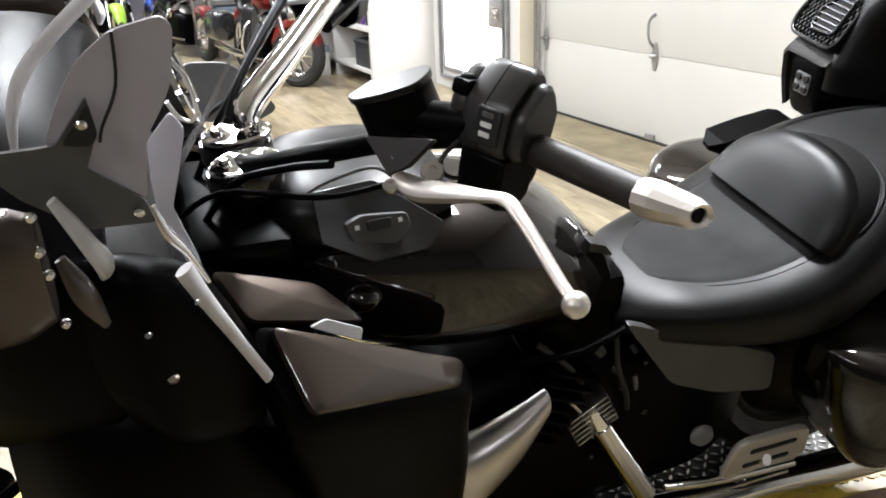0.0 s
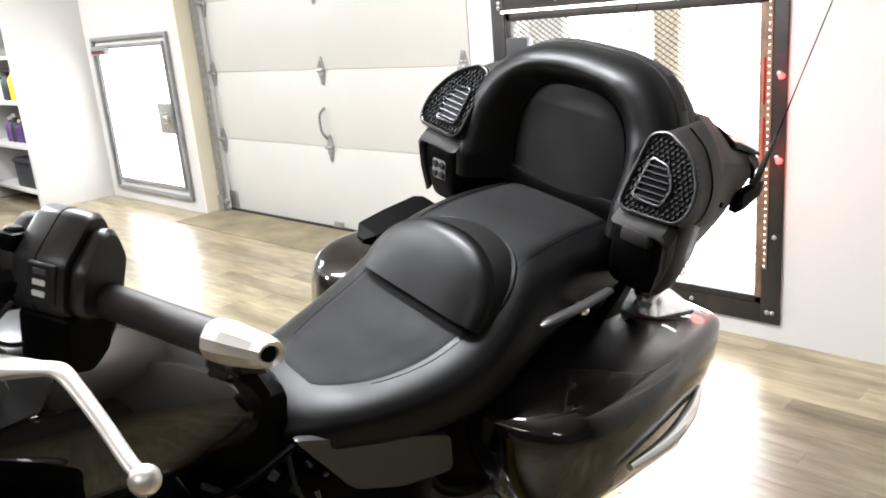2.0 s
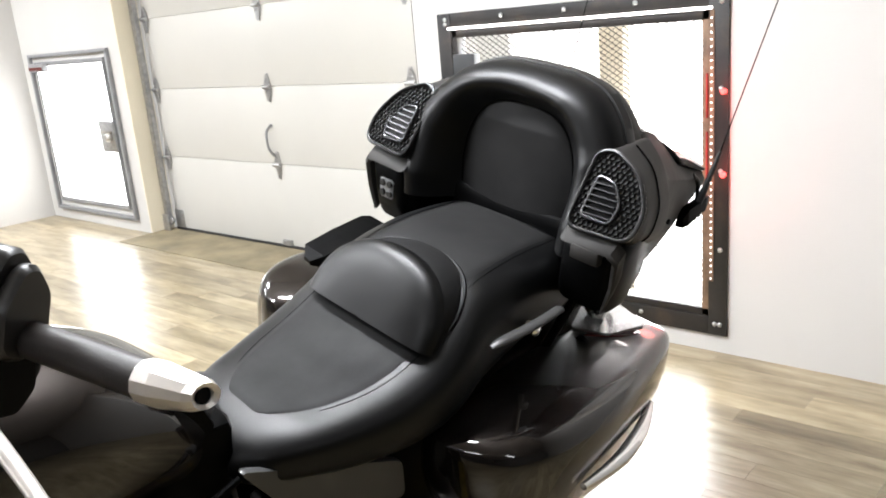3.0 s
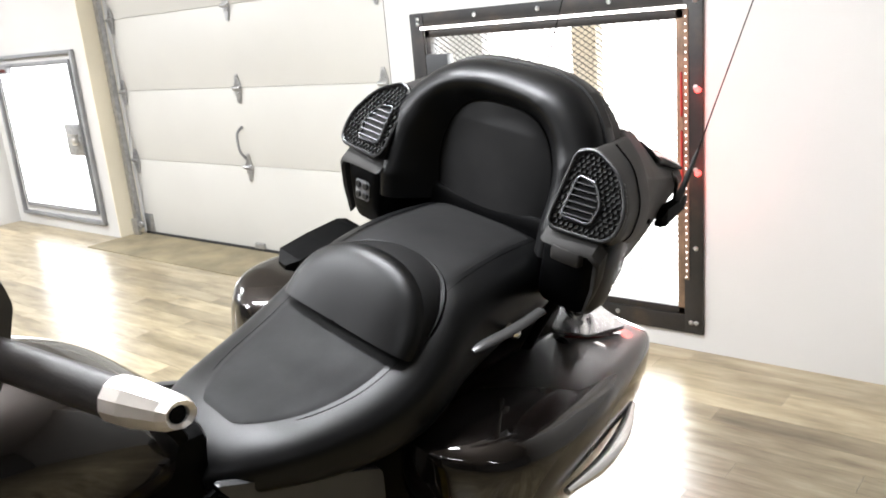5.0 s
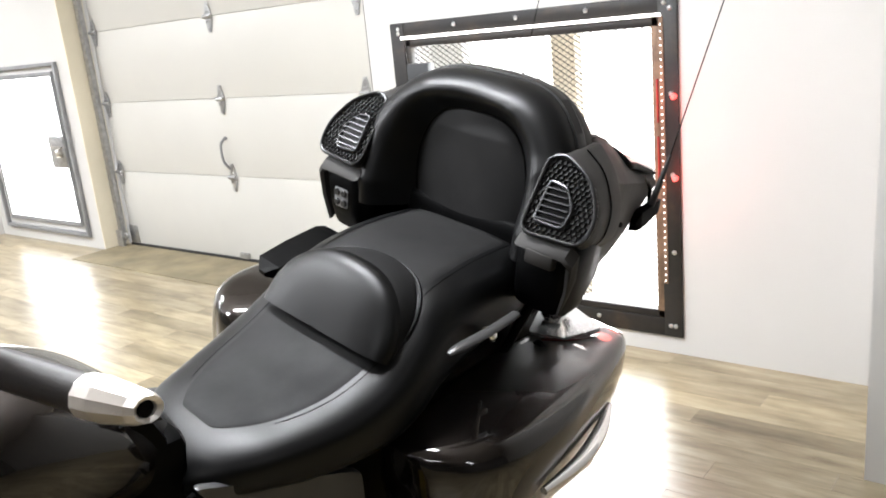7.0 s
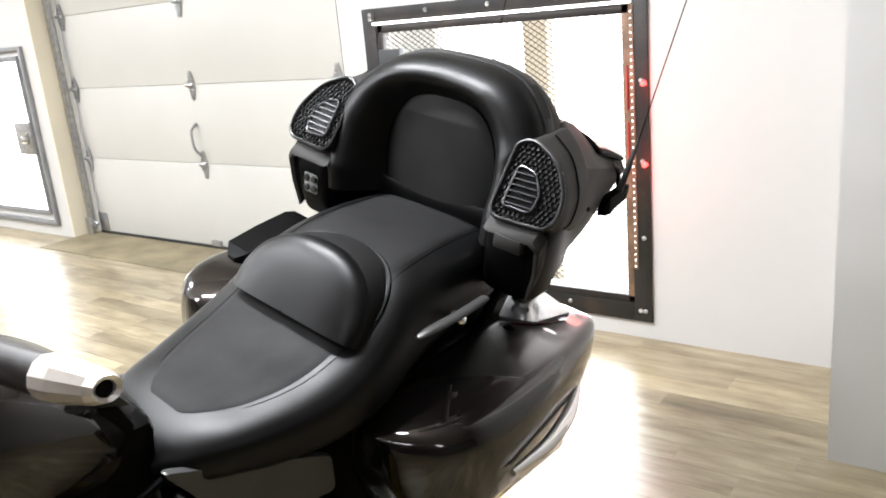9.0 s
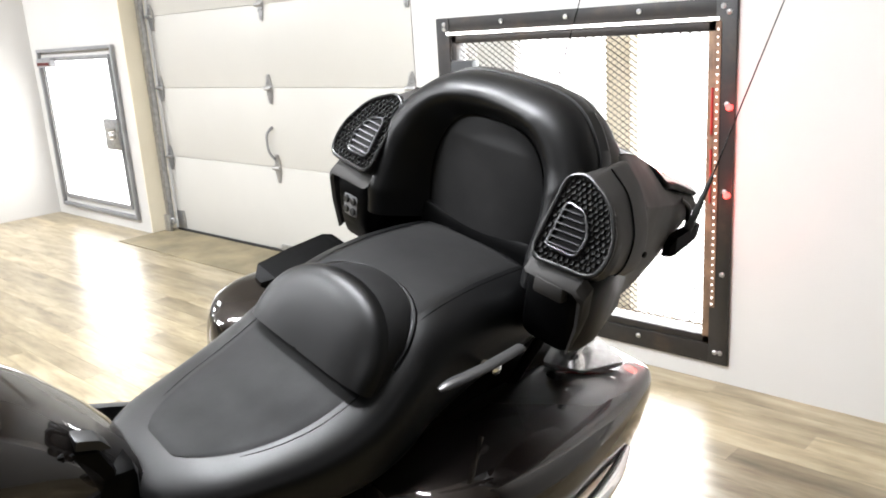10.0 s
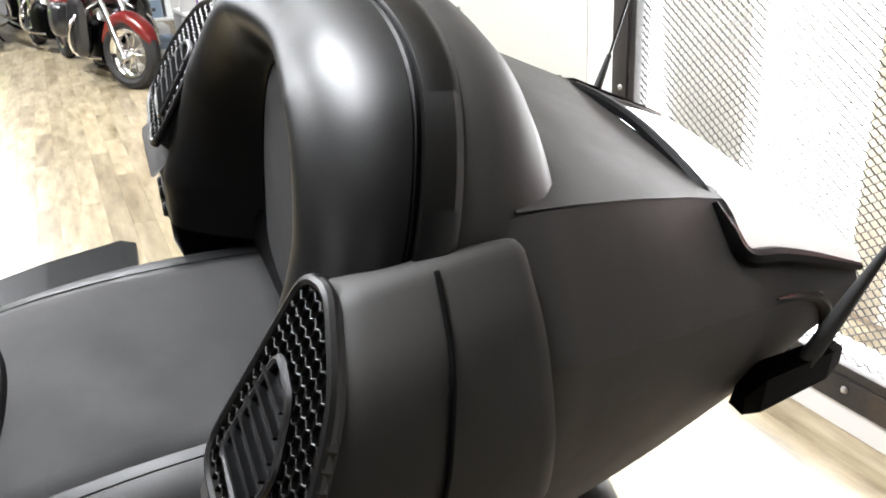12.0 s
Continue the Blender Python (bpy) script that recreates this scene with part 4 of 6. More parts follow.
def saddlebag(sgn):
    rows = [(0.205, 0.255, 0.035, 0.600, 0.53, 2.4), (0.222, 0.265, 0.072, 0.610, 0.46, 2.8), (0.27, 0.283, 0.110, 0.620, 0.36, 4.2), (0.36, 0.290, 0.133, 0.624, 0.275, 5.6), (0.52, 0.278, 0.137, 0.620, 0.225, 6.8), (0.70, 0.255, 0.123, 0.610, 0.225, 7.4), (0.84, 0.238, 0.100, 0.600, 0.26, 7.6), (0.925, 0.226, 0.076, 0.586, 0.32, 6.6), (0.962, 0.220, 0.052, 0.560, 0.40, 4.4)]
    up = 0.0 if sgn > 0 else 0.06
    rows = [(r[0], r[1] + up * 0.5, r[2], r[3] + up, r[4] + up * 0.5, r[5]) for r in rows]
    b = bmesh.new()
    # the side tucks in below the chrome rail
    def tuck(p):
        low = max(0.0, 0.455 + up - p[2])
        out = max(0.0, abs(p[0]) - 0.16)
        return (p[0] - sgn * out * min(0.52, 1.7 * low), p[1], p[2] + 0.12 * low)
    add_rings(b, [[tuck(p) for p in superring(r[0], sgn * r[1], *r[2:], n=48)] for r in spline(rows, 5)])
    bag = part("saddlebag", b, PAINT, bike, "gloss black hard saddlebag")
    side = [(sgn * x, y, z) for x, y, z in ((0.432, 0.425, 0.488), (0.428, 0.55, 0.483), (0.396, 0.68, 0.477), (0.350, 0.792, 0.471))]
    part("side_trim", tube(side, [0.008, 0.016, 0.016, 0.008], 12, 5, flat=1.0), CHROME, bag, "chrome side rail")
    part("reflector_band", tube([(sgn * x, y, z) for x, y, z in ((0.195, 0.715, 0.609), (0.235, 0.775, 0.606), (0.272, 0.865, 0.592))], [0.004, 0.011, 0.006], 10, 4, flat=0.5), DARK_RED, bag, "dark red reflector band")
    plate_bm, _ = slab([(sgn * x, y, z) for x, y, z in ((0.165, 0.705, 0.624), (0.235, 0.752, 0.620), (0.264, 0.862, 0.612), (0.132, 0.895, 0.622), (0.122, 0.800, 0.628))], 0.014 * sgn, 0.010, 0.003, crown=0.003)
    lamp = part("tail_lamp_pod", plate_bm, REFLECTOR, bike, "bright chrome tail lamp housing")
    part("lamp_bowl", lathe([(0.020, -0.02), (0.030, 0.0), (0.037, 0.022), (0.035, 0.026), (0.026, 0.012)], 24, along((sgn * 0.172, 0.790, 0.640), (sgn * 0.158, 0.815, 0.70))), CHROME, lamp)
    part("lamp_well", lathe([(0.029, 0.0), (0.029, 0.004), (0.015, 0.005)], 24, along((sgn * 0.169, 0.7955, 0.652), (sgn * 0.158, 0.815, 0.70))), DARK, lamp, "dark inside of the lamp bowl")
    part("lamp_base", lathe([(0.020, 0), (0.020, 0.010), (0.012, 0.014)], 16, along((sgn * 0.205, 0.70, 0.60), (sgn * 0.205, 0.66, 0.59))), DARK, lamp)


saddlebag(1)
saddlebag(-1)

for sgn in (1, -1):
    if sgn > 0:
        rail = part("passenger_rail", tube([(0.274, 0.300, 0.774), (0.278, 0.325, 0.780), (0.284, 0.40, 0.788), (0.280, 0.485, 0.794)], [0.006, 0.012, 0.012, 0.011], 14, 5, flat=0.5), PANEL_DARK, bike, "dark grab rail beside the seat")
    else:
        b = bmesh.new()
        add_rings(b, [[(-x0, y, z0), (-x1, y, z0 + 0.006), (-x1, y, z1), (-x0, y, z1 - 0.004)] for y, x0, x1, z0, z1 in ((0.285, 0.250, 0.272, 0.738, 0.752), (0.305, 0.225, 0.296, 0.735, 0.768), (0.38, 0.225, 0.300, 0.752, 0.783), (0.468, 0.225, 0.302, 0.772, 0.796), (0.486, 0.225, 0.290, 0.780, 0.796))])
        rail = part("passenger_rail", b, DARK, bike, "black wedge-shaped grab rail beside the seat", smooth=False)
    part("rail_strut", rod((sgn * 0.268, 0.41, 0.780), (sgn * 0.20, 0.50, 0.70), 0.008, 10), CHROME if sgn > 0 else DARK, rail)
    part("rail_bolt", lathe([(0.012, 0), (0.012, 0.006), (0.006, 0.010)], 12, pose(sgn * 0.222, 0.49, 0.715, 0, 90 * sgn, 0)), CHROME, rail)

# tail structure and rear wheel
# near-black puts the shade under the seat into the fender's colour
part("rear_fender", loft_y([(0.30, 0, 0.08, 0.66, 0.40, 3), (0.5, 0, 0.105, 0.70, 0.45, 3), (0.75, 0, 0.11, 0.68, 0.42, 3), (0.95, 0, 0.10, 0.58, 0.36, 3), (1.03, 0, 0.08, 0.48, 0.33, 2.6)], 5, 36), DARK, bike, "black rear fender")
part("trunk_mount", box(-0.17, 0.17, 0.52, 0.90, 0.66, 0.74, 0.02), DARK, bike)
for p0, p1 in (((0.17, 0.60, 0.60), (0.20, 0.66, 0.74)), ((-0.17, 0.60, 0.60), (-0.20, 0.66, 0.74)), ((0.17, 0.82, 0.58), (0.18, 0.80, 0.74)), ((-0.17, 0.82, 0.58), (-0.18, 0.80, 0.74))):
    part("mount_strut", rod(p0, p1, 0.011, 12), DARK, bike)


def add_wheel(parent, name, centre, radius, width, spokes=10, hub_mat=None, spoke_mat=None):
    m = Matrix.Translation(centre) @ pose(0, 0, 0, 0, 90, 0)
    h = width / 2
    tyre = part(name, lathe([(radius * 0.68, -h * 0.7), (radius * 0.80, -h), (radius * 0.93, -h * 0.85), (radius, -h * 0.35), (radius, h * 0.35), (radius * 0.93, h * 0.85), (radius * 0.80, h), (radius * 0.68, h * 0.7)], 40, m, True), RUBBER, parent, "black rubber tyre")
    part("rim", lathe([(radius * 0.66, -h * 0.72), (radius * 0.70, -h * 0.75), (radius * 0.70, -h * 0.6), (radius * 0.60, -h * 0.3), (radius * 0.60, h * 0.3), (radius * 0.70, h * 0.6), (radius * 0.70, h * 0.75), (radius * 0.66, h * 0.72), (radius * 0.57, h * 0.3), (radius * 0.57, -h * 0.3)], 36, m, True), hub_mat or CHROME, tyre)
    part("hub", lathe([(0.02, -h * 1.1), (0.045, -h), (0.035, -h * 0.4), (0.035, h * 0.4), (0.045, h), (0.02, h * 1.1)], 20, m), hub_mat or CHROME, tyre)
    for i in range(spokes):
        a = 2 * math.pi * i / spokes
        d = Vector((0, math.cos(a), math.sin(a)))
        c = Vector(centre)
        part("spoke", rod(c + d * 0.03, c + d * radius * 0.59, 0.010 if spokes < 14 else 0.004, 8), spoke_mat or hub_mat or CHROME, tyre)
    return tyre


add_wheel(bike, "rear_tyre", (0, 0.44, 0.38), 0.31, 0.17, 10, DARK)
# dark blank added so that nothing bright shows through the wheel
part("wheel_blank", lathe([(0.17, -0.06), (0.20, -0.05), (0.20, 0.05), (0.17, 0.06)], 28, Matrix.Translation((0, 0.44, 0.38)) @ pose(0, 0, 0, 0, 90, 0)), DARK, bike, "dark disc added to fill the rear wheel")
add_wheel(bike, "front_tyre", (0, -1.20, 0.38), 0.31, 0.13, 10, DARK)

# tank, dash and cowls
TANK = [(-0.70, 0, 0.07, 0.86, 0.74, 2.4), (-0.66, 0, 0.115, 0.885, 0.70, 2.6), (-0.58, 0, 0.150, 0.905, 0.66, 2.7), (-0.46, 0, 0.172, 0.912, 0.635, 2.7), (-0.34, 0, 0.168, 0.895, 0.625, 2.6), (-0.24, 0, 0.145, 0.850, 0.615, 2.5), (-0.16, 0, 0.115, 0.775, 0.61, 2.4), (-0.11, 0, 0.09, 0.715, 0.61, 2.2)]
tank = part("fuel_tank", loft_y(TANK, 6, 56), PAINT, bike, "gloss black fuel tank")
cowl = part("tank_cowl", loft_y([(-0.71, 0, 0.09, 0.93, 0.86, 2.8), (-0.67, 0, 0.128, 0.962, 0.85, 3.4), (-0.58, 0, 0.136, 0.970, 0.86, 3.6), (-0.50, 0, 0.130, 0.962, 0.885, 3.4), (-0.44, 0, 0.105, 0.945, 0.895, 2.8)], 5, 40), SATIN, bike, "satin black dash cowl")
panel_bm, _ = slab([(0.122, -0.655, 0.975), (0.122, -0.569, 0.984), (0.124, -0.474, 0.897), (0.150, -0.500, 0.872), (0.162, -0.582, 0.870), (0.162, -0.652, 0.915)], 0.010, 0.007, 0.004)
switch_panel = part("switch_panel", panel_bm, PANEL_DARK, cowl, "charcoal satin panel round the switch plate")
plate_bm, mplate = slab([(0.156, -0.621, 0.938), (0.152, -0.598, 0.947), (0.150, -0.533, 0.941), (0.152, -0.529, 0.922), (0.160, -0.551, 0.900), (0.164, -0.612, 0.914)], 0.013, 0.006, 0.002)
plate = part("switch_plate", plate_bm, PLATE_GREY, switch_panel, "grey recessed switch plate")
mplate = frame_of(mplate.translation, (-0.06, 1.0, 0.02), (-0.55, 0.0, 1.0)) @ pose(0, 0.003, 0.012)
part("rocker", prism(rounded([(-0.018, -0.007), (0.016, -0.008), (0.018, 0.007), (-0.018, 0.007)], 0.004), 0.006, mplate, 0.002), MATTE, plate)
for px_ in (-0.031, 0.030):
    part("plate_mark", prism([(-0.003, -0.003), (0.003, -0.003), (0.003, 0.003), (-0.003, 0.003)], 0.002, mplate @ pose(px_, 0, 0.001)), BOX_WHITE, plate)
part("panel_lip", tube([(0.118, -0.660, 0.972), (0.116, -0.612, 0.990), (0.114, -0.560, 0.994), (0.118, -0.515, 0.950)], [0.002, 0.003, 0.003, 0.002], 8, 5), PLATE_GREY, switch_panel)
latch = part("tank_latch", prism(rounded([(-0.062, -0.06), (0.060, -0.06), (0.072, -0.01), (0.040, 0.030), (-0.020, 0.034), (-0.034, 0.012), (-0.066, 0.010)], 0.006, 2), 0.075, frame_of((0.045, -0.225, 0.760), (0, 1, -0.25), (0, 0.25, 1)), 0.005), DARK, bike, "black latch block behind the tank")
part("latch_plate", box(0.088, 0.120, -0.262, -0.235, 0.798, 0.808, 0.002), STEEL, latch)
part("latch_frame", box(0.080, 0.128, -0.270, -0.226, 0.785, 0.800, 0.003), DARK, latch)
part("latch_fin", prism(rounded([(-0.02, 0), (0.03, -0.012), (0.014, 0.010), (-0.018, 0.022)], 0.004, 2), 0.03, frame_of((0.085, -0.190, 0.784), (0, 1, 0), (0, 0, 1)), 0.002), MATTE, latch)
b = bmesh.new()
bmesh.ops.create_uvsphere(b, u_segments=20, v_segments=12, radius=1.0, matrix=Matrix.Translation((0.148, -0.594, 0.800)) @ Matrix.Diagonal((0.022, 0.030, 0.022, 1)))
part("tank_knob", b, PAINT, tank, "gloss black round knob")
part("frame_cover", box(-0.10, 0.126, -0.292, -0.125, 0.57, 0.735, 0.022), DARK, bike)

# side cover, engine, chrome
for sgn in (1, -1):
    cover, _ = slab([(sgn * x, y, z) for x, y, z in ((0.160, -0.156, 0.672), (0.188, 0.168, 0.545), (0.188, 0.180, 0.455), (0.180, 0.062, 0.471), (0.172, -0.040, 0.513))], 0.016 * sgn, 0.02, 0.004)
    part("side_cover", cover, COVER, bike, "satin charcoal side cover")
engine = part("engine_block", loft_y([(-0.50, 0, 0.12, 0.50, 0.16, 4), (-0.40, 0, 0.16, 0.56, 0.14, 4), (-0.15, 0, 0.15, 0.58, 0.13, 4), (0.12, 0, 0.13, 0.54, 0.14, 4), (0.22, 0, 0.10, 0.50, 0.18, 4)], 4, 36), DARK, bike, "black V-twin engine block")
for i in range(7):
    m = pose(0.085, -0.235 - 0.012 * i, 0.575 - 0.022 * i, -25, 0, 0)
    b = bmesh.new()
    add_box(b, -0.10, 0.10, -0.055, 0.055, -0.003, 0.003, 0.002, 1, m)
    part("cooling_fin", b, DARK, engine)
for i in range(6):
    m = pose(0.085, -0.200 + 0.006 * i, 0.485 - 0.012 * i, 35, 0, 0)
    b = bmesh.new()
    add_box(b, -0.08, 0.095, -0.045, 0.045, -0.002, 0.002, 0.001, 1, m)
    part("cooling_fin", b, STEEL, engine)
tube_a = part("chrome_tube", rod((0.172, -0.168, 0.436), (0.20, -0.05, 0.235), 0.021, 20, 0.023, 0.004), CHROME, engine, "chrome cover tube")
part("tube_cap", rod((0.165, -0.190, 0.480), (0.174, -0.162, 0.428), 0.014, 16, 0.018, 0.004), CHROME, tube_a)
for y, z in ((-0.21, 0.55), (-0.235, 0.575), (-0.12, 0.50), (-0.08, 0.55), (-0.30, 0.40), (-0.22, 0.46), (-0.16, 0.33), (-0.06, 0.42)):
    part("engine_bolt", lathe([(0.006, 0), (0.006, 0.005), (0.003, 0.007)], 8, pose(0.153, y, z, 0, 90, 0)), DARK_CHROME, engine)
for pts, r, mt in ((((0.150, -0.300, 0.640), (0.165, -0.255, 0.600), (0.162, -0.215, 0.545), (0.150, -0.190, 0.490)), 0.006, RUBBER), (((0.155, -0.155, 0.640), (0.172, -0.150, 0.570), (0.168, -0.120, 0.500), (0.155, -0.100, 0.440)), 0.005, RUBBER), (((0.150, -0.330, 0.610), (0.172, -0.240, 0.625), (0.170, -0.150, 0.655)), 0.007, DARK), (((0.165, -0.245, 0.520), (0.172, -0.205, 0.470), (0.168, -0.170, 0.400)), 0.004, STEEL)):
    part("engine_hose", tube(pts, r, 8, 5), mt, engine)
for p, q, r in (((0.158, -0.190, 0.612), (0.170, -0.182, 0.604), 0.013), ((0.160, -0.150, 0.560), (0.172, -0.146, 0.556), 0.010), ((0.158, -0.120, 0.600), (0.172, -0.118, 0.596), 0.008), ((0.160, -0.105, 0.530), (0.168, -0.100, 0.500), 0.006)):
    part("hose_fitting", rod(p, q, r, 14, r * 0.8, 0.002), DARK_CHROME, engine)
part("shift_knob", lathe([(0.02, 0), (0.026, 0.008), (0.02, 0.02)], 16, pose(0.155, 0.085, 0.32, 0, 90, 0)), GREY_FRAME, engine)
part("exhaust_pipe", tube([(0.15, -0.1, 0.12), (0.19, 0.10, 0.145), (0.205, 0.28, 0.165), (0.21, 0.50, 0.16), (0.21, 0.95, 0.17)], [0.028, 0.032, 0.034, 0.040, 0.042], 18, 5), CHROME, bike, "chrome exhaust pipe")
board_bm, mb = slab([(0.215, 0.122, 0.345), (0.215, 0.296, 0.345), (0.195, 0.326, 0.232), (0.195, 0.120, 0.215)], 0.014, 0.035, 0.004)
board = part("footboard", board_bm, ALLOY, bike, "folded alloy passenger floorboard")
for y in (0.026, -0.022):
    part("board_pad", prism(rounded([(-0.055, y - 0.008), (0.055, y - 0.004), (0.055, y + 0.007), (-0.055, y + 0.004)], 0.006), 0.004, mb @ pose(0, 0, 0.0135), 0.001), RUBBER, board)
part("board_bracket", rod((0.15, 0.20, 0.22), (0.225, 0.21, 0.27), 0.012, 12), CHROME, board)
part("board_rail", tube([(0.17, 0.02, 0.20), (0.20, 0.12, 0.215), (0.21, 0.30, 0.22)], 0.011, 12, 4), CHROME, board)
part("side_stand", tube([(0.12, -0.12, 0.16), (0.25, -0.05, 0.02), (0.285, 0.0, -0.058)], [0.014, 0.013, 0.012], 12, 4), DARK, bike, "black side stand")

# lower fairing with its lidded glove box
for sgn in (1, -1):
    quad = [(sgn * x, y, z) for x, y, z in ((0.280, -0.748, 0.880), (0.250, -0.483, 0.734), (0.290, -0.495, 0.722), (0.360, -0.715, 0.796))]
    cen = sum((Vector(p) for p in quad), Vector()) / 4
    b = bmesh.new()
    flat = rounded([(p[0], p[1]) for p in quad], 0.025, 4)
    def lid_z(x, y):
        n_ = (Vector(quad[1]) - Vector(quad[0])).cross(Vector(quad[3]) - Vector(quad[0]))
        return quad[0][2] - (n_.x * (x - quad[0][0]) + n_.y * (y - quad[0][1])) / n_.z
    rings = []
    for grow, drop, dx, dy in ((1.02, 0.0, 0, 0), (1.16, 0.004, 0, 0), (1.22, 0.02, 0, 0), (1.20, 0.07, -0.004, 0.0), (1.10, 0.18, -0.015, 0.02), (0.95, 0.30, -0.03, 0.04), (0.75, 0.40, -0.05, 0.05)):
        ring = []
        for x, y in flat:
            gx, gy = cen.x + (x - cen.x) * grow, cen.y + (y - cen.y) * grow
            ring.append((gx + dx * sgn, gy + dy, lid_z(gx, gy) * (1 if drop < 0.1 else 0.75) + (0.18 if drop >= 0.1 else 0) - drop))
        rings.append(ring)
    add_rings(b, rings)
    # near-black body: the shade on its sides is in the colour
    lower = part("lower_fairing", b, DARK, bike, "lower leg fairing, near-black put in for shade")
    lid, _ = slab(quad, 0.016 * sgn, 0.014, 0.006, crown=0.007)
    part("glove_box_lid", lid, LIT_PAINT, lower, "gloss black glove box lid, brown reflection in its colour")
    lid, _ = slab([(sgn * x, y, z) for x, y, z in ((0.190, -0.800, 0.918), (0.178, -0.665, 0.861), (0.205, -0.615, 0.793), (0.245, -0.765, 0.868))], 0.010 * sgn, 0.015, 0.003, crown=0.006)
    part("inner_panel", lid, LIT_PAINT, lower)
    tab, _ = slab([(sgn * x, y, z) for x, y, z in ((0.248, -0.690, 0.846), (0.244, -0.668, 0.852), (0.240, -0.622, 0.826), (0.258, -0.625, 0.816))], 0.008 * sgn, 0.004, 0.002)
    part("hinge_tab", tab, PALE, lower)
    part("belly_panel", loft_y([(-0.52, 0.205 * sgn, 0.035, 0.50, 0.36, 2.4), (-0.44, 0.218 * sgn, 0.042, 0.525, 0.38, 2.6), (-0.36, 0.212 * sgn, 0.034, 0.555, 0.45, 2.4), (-0.30, 0.20 * sgn, 0.02, 0.58, 0.53, 2.2)], 5, 28), STEEL, lower, "bright alloy belly panel")
# added near-black bodies that keep the space below the fairing dark
for sgn in (1, -1):
    part("leg_shield", loft_y([(-1.05, sgn * 0.27, 0.04, 0.80, 0.22, 2.8), (-0.96, sgn * 0.30, 0.09, 0.86, 0.16, 3), (-0.84, sgn * 0.29, 0.10, 0.84, 0.16, 3), (-0.74, sgn * 0.26, 0.085, 0.70, 0.18, 3), (-0.60, sgn * 0.22, 0.05, 0.5, 0.22, 2.8)], 4, 32), DARK, bike, "black leg shield added to keep the lower front dark")
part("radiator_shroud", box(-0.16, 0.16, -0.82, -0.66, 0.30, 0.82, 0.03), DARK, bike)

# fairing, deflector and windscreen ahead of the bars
# near-black carries the shade below the lighter side panels
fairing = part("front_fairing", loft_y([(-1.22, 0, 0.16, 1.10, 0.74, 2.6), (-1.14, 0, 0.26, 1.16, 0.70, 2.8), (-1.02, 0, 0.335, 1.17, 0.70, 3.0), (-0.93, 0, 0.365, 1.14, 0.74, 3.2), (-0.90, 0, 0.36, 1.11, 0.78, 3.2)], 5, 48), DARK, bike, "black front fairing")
part("fairing_inner", loft_y([(-0.905, 0, 0.33, 1.09, 0.80, 3.4), (-0.87, 0, 0.31, 1.05, 0.83, 3.4), (-0.84, 0, 0.26, 1.0, 0.86, 3.4)], 4, 44), MATTE, fairing, "matt black inner fairing with gauges")
